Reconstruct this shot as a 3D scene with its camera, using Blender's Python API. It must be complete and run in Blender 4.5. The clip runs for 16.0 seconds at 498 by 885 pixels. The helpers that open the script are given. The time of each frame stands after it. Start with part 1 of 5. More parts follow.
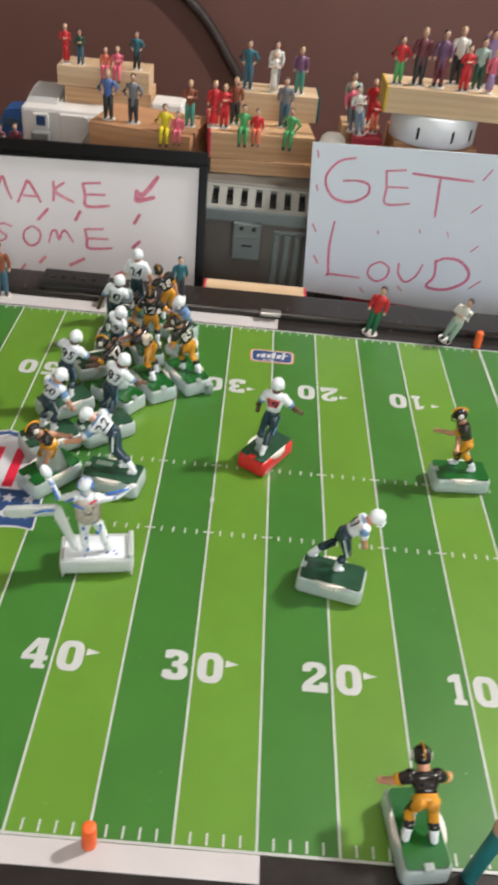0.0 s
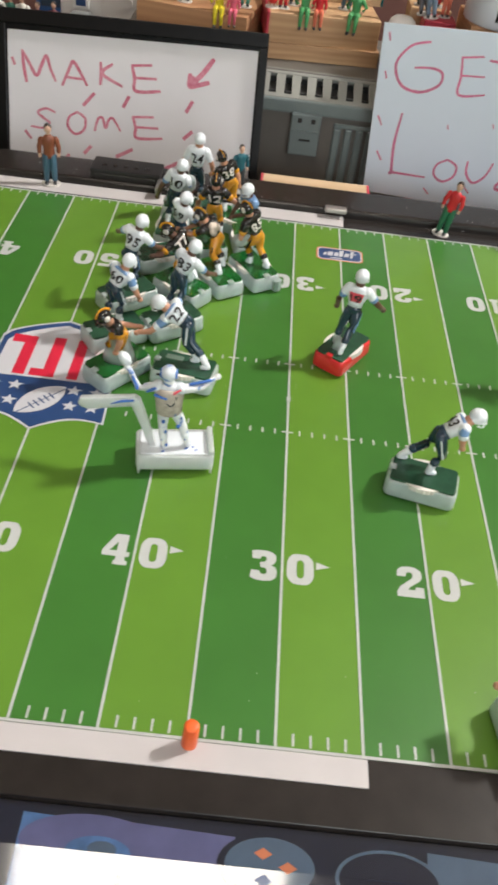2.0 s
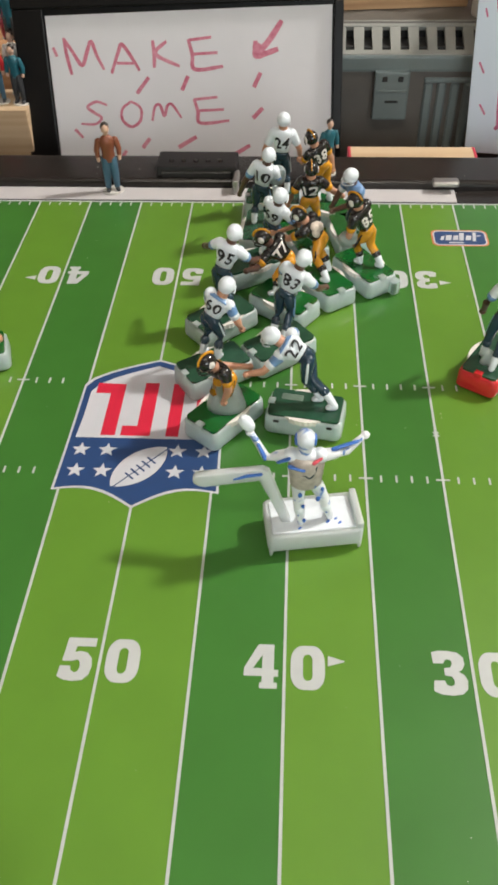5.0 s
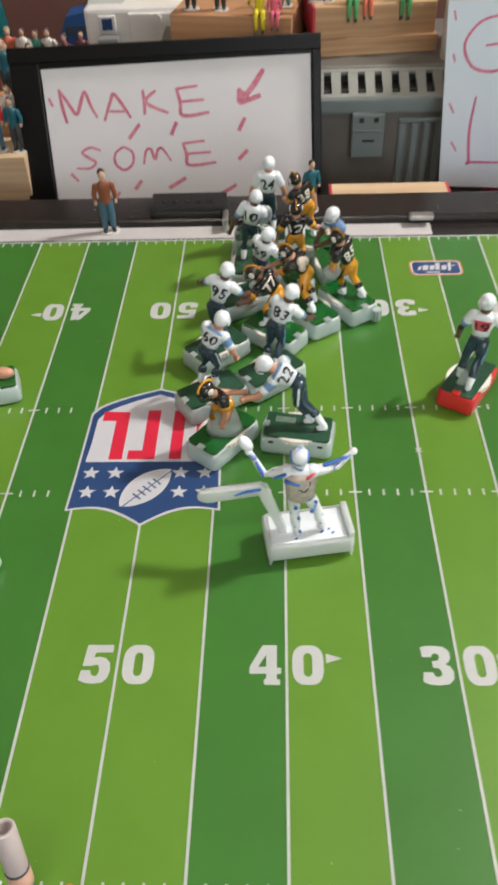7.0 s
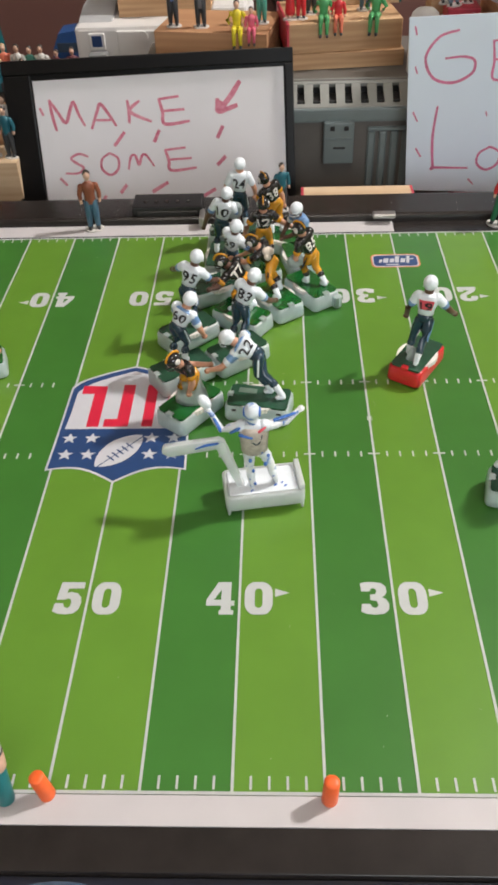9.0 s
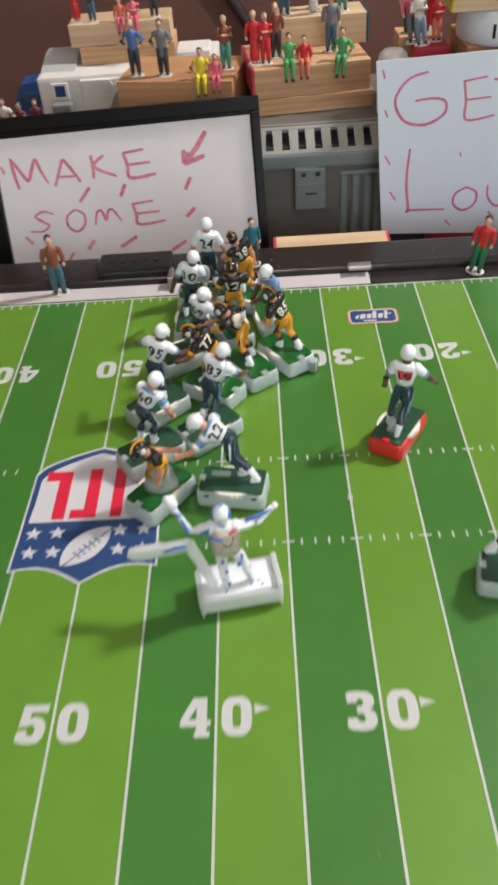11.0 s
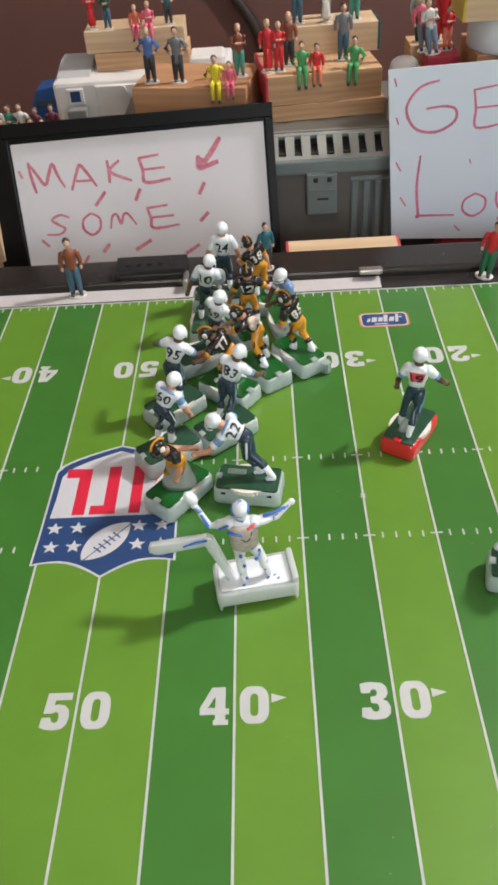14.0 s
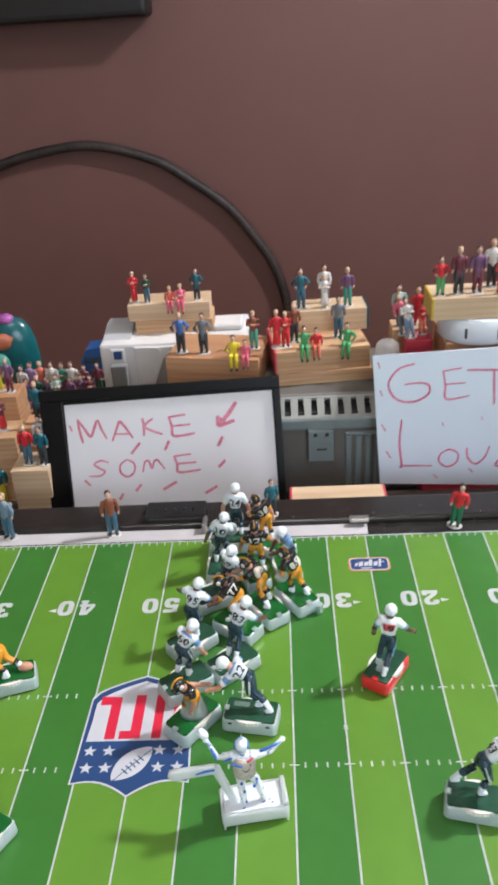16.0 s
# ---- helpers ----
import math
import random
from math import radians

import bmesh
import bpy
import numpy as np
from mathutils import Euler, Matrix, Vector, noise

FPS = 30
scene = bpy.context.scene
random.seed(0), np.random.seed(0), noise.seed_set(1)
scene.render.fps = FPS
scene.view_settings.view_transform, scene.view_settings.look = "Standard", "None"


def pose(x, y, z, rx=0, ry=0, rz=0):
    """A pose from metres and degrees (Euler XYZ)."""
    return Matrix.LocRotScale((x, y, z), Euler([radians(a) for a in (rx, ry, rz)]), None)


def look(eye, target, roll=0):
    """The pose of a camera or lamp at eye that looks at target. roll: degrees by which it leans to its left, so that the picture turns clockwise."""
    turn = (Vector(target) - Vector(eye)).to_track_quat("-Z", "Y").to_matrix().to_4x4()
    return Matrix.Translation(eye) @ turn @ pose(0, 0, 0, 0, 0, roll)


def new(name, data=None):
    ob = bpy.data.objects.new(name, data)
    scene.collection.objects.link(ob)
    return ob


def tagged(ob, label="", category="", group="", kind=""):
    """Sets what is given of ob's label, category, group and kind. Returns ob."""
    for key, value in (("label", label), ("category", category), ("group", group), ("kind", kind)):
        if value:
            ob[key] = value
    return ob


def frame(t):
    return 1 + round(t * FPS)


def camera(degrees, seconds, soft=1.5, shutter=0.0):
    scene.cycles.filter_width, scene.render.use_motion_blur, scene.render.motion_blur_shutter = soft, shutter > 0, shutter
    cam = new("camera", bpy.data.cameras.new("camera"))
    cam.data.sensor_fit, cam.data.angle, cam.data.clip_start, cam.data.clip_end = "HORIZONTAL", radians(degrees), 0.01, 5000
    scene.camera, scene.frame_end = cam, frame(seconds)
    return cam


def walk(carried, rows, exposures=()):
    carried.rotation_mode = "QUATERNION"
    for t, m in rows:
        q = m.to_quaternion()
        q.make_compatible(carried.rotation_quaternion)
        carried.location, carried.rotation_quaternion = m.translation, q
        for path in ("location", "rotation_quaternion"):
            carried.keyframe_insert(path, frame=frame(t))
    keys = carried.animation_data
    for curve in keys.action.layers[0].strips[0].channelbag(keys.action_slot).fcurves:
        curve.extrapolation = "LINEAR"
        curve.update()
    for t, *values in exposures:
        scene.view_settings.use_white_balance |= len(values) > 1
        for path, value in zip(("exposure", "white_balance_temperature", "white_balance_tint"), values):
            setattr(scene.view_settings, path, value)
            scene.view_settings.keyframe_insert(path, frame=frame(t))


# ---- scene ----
cam = camera(34.2, 16.0, soft=3.1, shutter=0.45)
PATH = [
    (0, (0.114, -0.251, 0.257), (0.154, 1.341, -0.954), 6.2),
    (0.5, (0.093, -0.247, 0.242), (0.135, 1.312, -1.01), 7.7),
    (1, (0.089, -0.245, 0.236), (0.153, 1.295, -1.039), 8.7),
    (1.5, (0.09, -0.241, 0.225), (0.178, 1.268, -1.084), 9.2),
    (2, (0.083, -0.244, 0.229), (0.129, 1.234, -1.117), 7.8),
    (2.5, (0.073, -0.241, 0.225), (0.073, 1.232, -1.128), 6.5),
    (3, (0.081, -0.227, 0.22), (0.045, 1.223, -1.158), 3.8),
    (3.5, (0.084, -0.22, 0.216), (0.01, 1.214, -1.177), 1.7),
    (4, (0.069, -0.199, 0.213), (-0.059, 1.2, -1.21), -1.0),
    (6.3, (0.046, -0.17, 0.209), (-0.014, 1.247, -1.202), -1.5),
    (6.5, (0.044, -0.174, 0.214), (-0.013, 1.235, -1.205), -1.4),
    (7, (0.052, -0.194, 0.225), (-0.026, 1.259, -1.146), -2.5),
    (7.5, (0.062, -0.218, 0.242), (-0.004, 1.292, -1.068), -2.2),
    (8, (0.065, -0.22, 0.239), (-0.004, 1.246, -1.12), -2.0),
    (8.5, (0.062, -0.231, 0.235), (0.017, 1.268, -1.089), -0.1),
    (8.7, (0.067, -0.231, 0.228), (0.003, 1.255, -1.109), -1.3),
    (10.8, (0.07, -0.222, 0.242), (-0.025, 1.299, -1.053), -4.3),
    (11, (0.077, -0.197, 0.237), (0.013, 1.315, -1.07), -4.6),
    (11.5, (0.07, -0.146, 0.224), (0.018, 1.338, -1.116), -4.5),
    (12, (0.068, -0.14, 0.218), (0.048, 1.327, -1.141), -3.5),
    (12.5, (0.068, -0.142, 0.215), (0.04, 1.304, -1.167), -3.3),
    (13, (0.066, -0.159, 0.218), (0.0, 1.276, -1.173), -3.7),
    (13.5, (0.074, -0.188, 0.234), (0.018, 1.29, -1.112), -3.9),
    (14, (0.072, -0.205, 0.242), (0.0, 1.312, -1.059), -4.4),
    (14.5, (0.075, -0.221, 0.248), (0.007, 1.314, -1.032), -4.5),
    (15, (0.061, -0.229, 0.258), (-0.044, 1.336, -0.983), -3.9),
    (15.5, (0.076, -0.228, 0.26), (-0.098, 1.403, -0.884), -6.3),
    (15.8, (0.085, -0.241, 0.305), (-0.053, 1.497, -0.674), -4.7),
    (16, (0.083, -0.256, 0.324), (-0.013, 1.506, -0.617), -3.7),
]
EXPOSURES = [(0.0, 0.1, 6650, 10), (1.5, 0.1, 6650, 10), (2.5, 0.05, 6720, 8), (4.0, 0.03, 6720, 7.5), (6.5, 0.04, 6680, 9), (8.5, 0.04, 6600, 10.5),
             (11.0, 0.04, 6600, 11.5), (14.0, 0.05, 6550, 11.5), (15.0, 0.08, 6400, 11.5), (15.5, 0.15, 6150, 11.5), (16.0, 0.27, 6000, 11.5)]
walk(cam, [(t, look(eye, target, roll)) for t, eye, target, roll in PATH], EXPOSURES)

# ---- light ----
MM = 0.001
S = 0.0267          # five yards on the printed field

world = bpy.data.worlds.new("world")
scene.world = world
world.use_nodes = True
wn = world.node_tree
sky = wn.nodes.new("ShaderNodeTexSky")
sky.sky_type = "NISHITA"
sky.sun_disc = False
sky.sun_elevation, sky.sun_rotation = radians(38), radians(62)
wn.links.new(sky.outputs[0], wn.nodes["Background"].inputs[0])
wn.nodes["Background"].inputs[1].default_value = 0.06


def area_lamp(name, eye, target, w, h, watts, colour):
    data = bpy.data.lights.new(name, "AREA")
    data.shape, data.size, data.size_y, data.energy, data.color = "RECTANGLE", w, h, watts, colour
    ob = new(name, data)
    ob.matrix_world = look(eye, target)
    return ob


# unseen area lamps, added: key from the right, fill from the near side
area_lamp("east_key_light", (1.29, 0.50, 1.42), (0.05, 0.05, 0.0), 0.12, 0.16, 34.6, (1.0, 0.965, 0.93))
area_lamp("south_fill_light", (0.58, -1.36, 0.45), (0.22, 0.3, 0.05), 0.86, 0.5, 8.1, (0.90, 0.96, 1.0))


# ---- materials ----
def mat(name, colour, rough=0.5, metal=0.0, grain=0.06, scale=120.0, bump=0.0, bscale=400.0, coat=0.0, trans=0.0, second=None, spec=0.5, milk=0.0):
    m = bpy.data.materials.new(name)
    m.use_nodes = True
    nt = m.node_tree
    b = nt.nodes["Principled BSDF"]
    b.inputs["Roughness"].default_value = rough
    b.inputs["Metallic"].default_value = metal
    b.inputs["Specular IOR Level"].default_value = spec
    b.inputs["Coat Weight"].default_value = coat
    b.inputs["Coat Roughness"].default_value = 0.12
    b.inputs["Transmission Weight"].default_value = trans
    b.inputs["Subsurface Weight"].default_value = milk
    b.inputs["Subsurface Radius"].default_value = (1.0, 1.0, 1.0)
    b.inputs["Subsurface Scale"].default_value = 0.006
    tc = nt.nodes.new("ShaderNodeTexCoord")
    n1 = nt.nodes.new("ShaderNodeTexNoise")
    n1.inputs["Scale"].default_value, n1.inputs["Detail"].default_value = scale, 4.0
    nt.links.new(tc.outputs["Object"], n1.inputs["Vector"])
    n2 = nt.nodes.new("ShaderNodeTexNoise")
    n2.inputs["Scale"].default_value, n2.inputs["Detail"].default_value = scale / 9.0, 3.0
    nt.links.new(tc.outputs["Object"], n2.inputs["Vector"])
    mix = nt.nodes.new("ShaderNodeMath")
    mix.operation = "ADD"
    nt.links.new(n1.outputs["Fac"], mix.inputs[0])
    nt.links.new(n2.outputs["Fac"], mix.inputs[1])
    ramp = nt.nodes.new("ShaderNodeMapRange")
    ramp.inputs["From Min"].default_value, ramp.inputs["From Max"].default_value = 0.6, 1.4
    nt.links.new(mix.outputs[0], ramp.inputs["Value"])
    mc = nt.nodes.new("ShaderNodeMix")
    mc.data_type = "RGBA"
    lo = [max(0.0, c * (1 - grain)) for c in colour]
    hi = list(second) if second else [min(1.0, c * (1 + grain)) for c in colour]
    mc.inputs["A"].default_value, mc.inputs["B"].default_value = (*lo, 1), (*hi, 1)
    nt.links.new(ramp.outputs[0], mc.inputs["Factor"])
    nt.links.new(mc.outputs["Result"], b.inputs["Base Color"])
    if bump:
        nb = nt.nodes.new("ShaderNodeTexNoise")
        nb.inputs["Scale"].default_value, nb.inputs["Detail"].default_value = bscale, 5.0
        nt.links.new(tc.outputs["Object"], nb.inputs["Vector"])
        bp = nt.nodes.new("ShaderNodeBump")
        bp.inputs["Strength"].default_value, bp.inputs["Distance"].default_value = bump, 0.001
        nt.links.new(nb.outputs["Fac"], bp.inputs["Height"])
        nt.links.new(bp.outputs["Normal"], b.inputs["Normal"])
    return m


def wood(name, dark, light, scale=1.0):
    """Sawn softwood with its grain along local x."""
    m = bpy.data.materials.new(name)
    m.use_nodes = True
    nt = m.node_tree
    b = nt.nodes["Principled BSDF"]
    b.inputs["Roughness"].default_value = 0.65
    tc = nt.nodes.new("ShaderNodeTexCoord")
    info = nt.nodes.new("ShaderNodeObjectInfo")
    off = nt.nodes.new("ShaderNodeVectorMath")
    off.operation = "ADD"
    nt.links.new(tc.outputs["Object"], off.inputs[0])
    nt.links.new(info.outputs["Random"], off.inputs[1])
    mp = nt.nodes.new("ShaderNodeMapping")
    mp.inputs["Scale"].default_value = (5 * scale, 45 * scale, 75 * scale)
    nt.links.new(off.outputs[0], mp.inputs["Vector"])
    n1 = nt.nodes.new("ShaderNodeTexNoise")
    n1.inputs["Scale"].default_value, n1.inputs["Detail"].default_value, n1.inputs["Distortion"].default_value = 1.6, 5.0, 0.6
    nt.links.new(mp.outputs[0], n1.inputs["Vector"])
    w = nt.nodes.new("ShaderNodeTexWave")
    w.bands_direction = "Z"
    w.inputs["Scale"].default_value, w.inputs["Distortion"].default_value, w.inputs["Detail"].default_value = 0.9, 5.0, 3.0
    nt.links.new(mp.outputs[0], w.inputs["Vector"])
    ad = nt.nodes.new("ShaderNodeMath")
    ad.operation = "MULTIPLY_ADD"
    ad.inputs[1].default_value = 0.16
    nt.links.new(w.outputs["Fac"], ad.inputs[0])
    nt.links.new(n1.outputs["Fac"], ad.inputs[2])
    ramp = nt.nodes.new("ShaderNodeMapRange")
    ramp.inputs["From Min"].default_value, ramp.inputs["From Max"].default_value = 0.35, 0.95
    nt.links.new(ad.outputs[0], ramp.inputs["Value"])
    mc = nt.nodes.new("ShaderNodeMix")
    mc.data_type = "RGBA"
    mc.inputs["A"].default_value, mc.inputs["B"].default_value = (*light, 1), (*dark, 1)
    nt.links.new(ramp.outputs[0], mc.inputs["Factor"])
    nt.links.new(mc.outputs["Result"], b.inputs["Base Color"])
    bp = nt.nodes.new("ShaderNodeBump")
    bp.inputs["Strength"].default_value, bp.inputs["Distance"].default_value = 0.25, 0.0006
    nt.links.new(ad.outputs[0], bp.inputs["Height"])
    nt.links.new(bp.outputs["Normal"], b.inputs["Normal"])
    return m


GRASS_LIGHT = mat("printed grass, light", (0.108, 0.248, 0.026), 0.34, grain=0.10, scale=45, coat=0.22, bump=0.04, bscale=90)
GRASS_DARK = mat("printed grass, dark", (0.042, 0.166, 0.025), 0.34, grain=0.12, scale=45, coat=0.22, bump=0.04, bscale=90)
LINE_WHITE = mat("printed white", (0.49, 0.515, 0.515), 0.35, grain=0.05, scale=300, coat=0.2)
EMBLEM_NAVY = mat("printed navy", (0.022, 0.060, 0.170), 0.32, coat=0.2)
EMBLEM_RED = mat("printed red", (0.62, 0.022, 0.055), 0.32, coat=0.2)
EMBLEM_PALE = mat("printed pale", (0.53, 0.54, 0.58), 0.32, grain=0.04, coat=0.2)
ORANGE_PRINT = mat("printed orange", (0.60, 0.22, 0.10), 0.35)
BLACK_RIM = mat("black plastic rim", (0.021, 0.0175, 0.016), 0.26, grain=0.35, scale=90, spec=0.34, bump=0.05, bscale=900)
FRAME_BLACK = mat("black frame plastic", (0.0045, 0.004, 0.004), 0.35, grain=0.3, spec=0.22, bump=0.05, bscale=600)
BLACK_MATT = mat("dull black plastic", (0.008, 0.0075, 0.008), 0.45, grain=0.3, bump=0.08, bscale=700)
NAVY_PANEL = mat("dark printed panel", (0.008, 0.010, 0.022), 0.06, grain=0.3, coat=0.5)
PALE_BLUE = mat("printed pale blue", (0.055, 0.12, 0.26), 0.06, grain=0.45, scale=200, coat=0.5)
LILAC = mat("printed lilac", (0.075, 0.08, 0.17), 0.06, grain=0.2, coat=0.5)
STEEL_PRINT = mat("printed silver", (0.055, 0.085, 0.13), 0.06, grain=0.2, coat=0.5)
STRIP_WHITE = mat("white card strip", (0.51, 0.49, 0.50), 0.55, grain=0.05, scale=80)
PAPER = mat("white paper", (0.70, 0.70, 0.735), 0.6, grain=0.035, scale=40, bump=0.06, bscale=60)
BOARD_PAPER = mat("glossy white board", (0.70, 0.79, 0.91), 0.4, grain=0.03, scale=30, coat=0.1, bump=0.05, bscale=50)
MARKER_RED = mat("red marker ink", (0.66, 0.085, 0.19), 0.6, grain=0.3, scale=420, second=(0.72, 0.34, 0.43))
MARKER_PINK = mat("thin red marker ink", (0.62, 0.17, 0.32), 0.6, grain=0.3, scale=500)
# the brown in this grey paints in a reflection on the body
TOOLBOX = mat("dark grey toolbox plastic with brown reflection tint", (0.125, 0.118, 0.108), 0.45, grain=0.12, scale=60, bump=0.1, bscale=1200)
TOOLBOX_LID = mat("pale grey toolbox plastic", (0.27, 0.275, 0.255), 0.5, grain=0.1, scale=60, bump=0.1, bscale=1200)
TOOLBOX_MID = mat("blue-grey toolbox plastic", (0.165, 0.205, 0.21), 0.45, grain=0.12, scale=60, bump=0.1, bscale=1200)
# near-black tone paints the shade in the toolbox's gaps and slots
TOOLBOX_DARK = mat("shadowed plastic", (0.02, 0.02, 0.02), 0.6)
PINE = wood("sawn pine", (0.34, 0.175, 0.082), (0.58, 0.375, 0.21))
PINE_PALE = wood("pale pine", (0.46, 0.30, 0.175), (0.63, 0.48, 0.315))
PINE_RED = wood("reddish pine", (0.33, 0.15, 0.07), (0.52, 0.29, 0.15))
WALL_BROWN = mat("brown wall paint", (0.157, 0.075, 0.066), 0.5, grain=0.07, scale=9, bump=0.12, bscale=100)
WALL_PALE = mat("pale wall paint", (0.55, 0.50, 0.44), 0.8, grain=0.05, scale=8)
CEILING_WHITE = mat("white ceiling paint", (0.78, 0.77, 0.74), 0.85, grain=0.04, scale=8)
FLOOR_WOOD = wood("floor boards", (0.12, 0.07, 0.04), (0.22, 0.13, 0.07), 0.15)
TABLE_WOOD = wood("dark table top", (0.030, 0.020, 0.016), (0.060, 0.040, 0.030), 0.4)
CABLE_BLACK = mat("braided black cable", (0.008, 0.006, 0.006), 0.55, grain=0.6, scale=150, second=(0.060, 0.044, 0.040), bump=0.8, bscale=290)
DEVICE_WHITE = mat("off-white plastic", (0.72, 0.71, 0.70), 0.45, grain=0.05, scale=40)
DEVICE_PALE = mat("pale grey plastic", (0.46, 0.47, 0.48), 0.45, grain=0.06, scale=40)
DEVICE_GREY = mat("grey plastic", (0.20, 0.21, 0.21), 0.5, grain=0.1)
BLUE_PLASTIC = mat("blue plastic", (0.022, 0.085, 0.26), 0.3, grain=0.15)
TEAL_PLASTIC = mat("dark teal plastic", (0.008, 0.092, 0.105), 0.22, grain=0.2)
MAGENTA = mat("purple plastic", (0.36, 0.10, 0.34), 0.35, grain=0.2)
RUST = mat("rust-orange plastic", (0.42, 0.13, 0.06), 0.35, grain=0.2)
RED_PAINT = mat("red painted wood", (0.50, 0.035, 0.065), 0.5, grain=0.15)
YELLOW_PAINT = mat("yellow painted wood", (0.62, 0.42, 0.05), 0.5, grain=0.15)
RING_WHITE = mat("white plastic ring", (0.74, 0.80, 0.86), 0.35, grain=0.04, scale=60)
PYLON_ORANGE = mat("orange rubber", (0.85, 0.135, 0.028), 0.45, grain=0.1, scale=400)
CLEAR_BASE = mat("milky clear plastic", (0.66, 0.80, 0.80), 0.3, grain=0.12, scale=300, trans=0.45, milk=0.8, coat=0.2)
GREEN_BRIGHT = mat("bright glossy green paint", (0.008, 0.115, 0.022), 0.16, grain=0.18, scale=250, coat=0.6)
GREEN_DULL = mat("dark green paint", (0.021, 0.078, 0.044), 0.24, grain=0.22, scale=250, coat=0.4)
PLATE_GLINT = mat("green-grey painted reflection", (0.13, 0.19, 0.15), 0.35, grain=0.25, scale=400, coat=0.2)
DIAL_CREAM = mat("cream plastic dial", (0.78, 0.75, 0.71), 0.5, grain=0.08)
RED_BASE = mat("red plastic base", (0.62, 0.022, 0.028), 0.25, grain=0.08, coat=0.3)
WHITE_GLOSS = mat("glossy white paint", (0.77, 0.83, 0.88), 0.36, grain=0.07, scale=300, coat=0.18)
WHITE_BASE = mat("milky white plastic", (0.80, 0.87, 0.89), 0.36, grain=0.05, scale=300, trans=0.3, milk=0.7, coat=0.2)
NAVY_GLOSS = mat("glossy navy paint", (0.017, 0.042, 0.068), 0.22, grain=0.25, scale=300, coat=0.4)
SKY_BLUE = mat("light blue paint", (0.16, 0.30, 0.54), 0.3, grain=0.12, scale=300, coat=0.3)
BLACK_GLOSS = mat("glossy black paint", (0.012, 0.010, 0.010), 0.16, grain=0.3, scale=300, coat=0.5)
GOLD_PAINT = mat("gold yellow paint", (0.66, 0.29, 0.018), 0.26, grain=0.12, scale=300, coat=0.4)
SKIN_TAN = mat("tan flesh paint", (0.56, 0.29, 0.19), 0.4, grain=0.08, scale=300)
SKIN_BROWN = mat("brown flesh paint", (0.12, 0.055, 0.038), 0.3, grain=0.12, scale=300, coat=0.2)
RED_PATCH = mat("red patch paint", (0.70, 0.085, 0.12), 0.4, grain=0.1)
INK_BLACK = mat("black number paint", (0.015, 0.015, 0.018), 0.4)
NUMBER_WHITE = mat("white number paint", (0.74, 0.70, 0.66), 0.4)
BLUE_STREAK = mat("blue marker paint", (0.05, 0.16, 0.52), 0.4, grain=0.2, scale=400)
MILKY_CLEAR = mat("cloudy clear plastic", (0.82, 0.91, 0.92), 0.32, grain=0.05, scale=300, trans=0.45, milk=0.8, coat=0.2)


def inked(name, ground, ink, scale, lo, hi):
    """Gloss paint with ragged blotches of marker ink rubbed over it."""
    m = mat(name, ground, 0.38, grain=0.06, scale=300, coat=0.15)
    nt = m.node_tree
    b = nt.nodes["Principled BSDF"]
    old = b.inputs["Base Color"].links[0].from_socket
    tc = nt.nodes.new("ShaderNodeTexCoord")
    n = nt.nodes.new("ShaderNodeTexNoise")
    n.inputs["Scale"].default_value, n.inputs["Detail"].default_value, n.inputs["Distortion"].default_value = scale, 2.5, 0.6
    nt.links.new(tc.outputs["Object"], n.inputs["Vector"])
    r = nt.nodes.new("ShaderNodeMapRange")
    r.inputs["From Min"].default_value, r.inputs["From Max"].default_value = lo, hi
    nt.links.new(n.outputs["Fac"], r.inputs["Value"])
    mc = nt.nodes.new("ShaderNodeMix")
    mc.data_type = "RGBA"
    nt.links.new(r.outputs[0], mc.inputs["Factor"])
    nt.links.new(old, mc.inputs["A"])
    mc.inputs["B"].default_value = (*ink, 1)
    nt.links.new(mc.outputs["Result"], b.inputs["Base Color"])
    return m


INKED_WHITE = inked("white paint with blue marker spots", (0.79, 0.82, 0.85), (0.09, 0.22, 0.55), 330, 0.56, 0.66)
INKED_HELMET = inked("white helmet smeared with blue marker", (0.68, 0.74, 0.80), (0.09, 0.22, 0.55), 260, 0.47, 0.60)
VEST_TAN = mat("grey tan vest paint", (0.40, 0.33, 0.28), 0.5, grain=0.3, scale=500, second=(0.62, 0.56, 0.50))
TAN_CLAY = mat("tan putty", (0.58, 0.50, 0.42), 0.7, grain=0.12, scale=300, bump=0.3, bscale=900)
METAL = mat("dull zinc metal", (0.42, 0.41, 0.40), 0.4, metal=0.9, grain=0.12)
# emission of the unseen lamp added for the front panel's glare
GLARE_GLOW = bpy.data.materials.new("added glare lamp glow")
GLARE_GLOW.use_nodes = True
GLARE_GLOW.node_tree.nodes["Principled BSDF"].inputs["Emission Color"].default_value = (1, 0.93, 0.84, 1)
GLARE_GLOW.node_tree.nodes["Principled BSDF"].inputs["Emission Strength"].default_value = 20.0
TUBE_WHITE = mat("white paper tube", (0.50, 0.44, 0.43), 0.6, grain=0.08, scale=200)

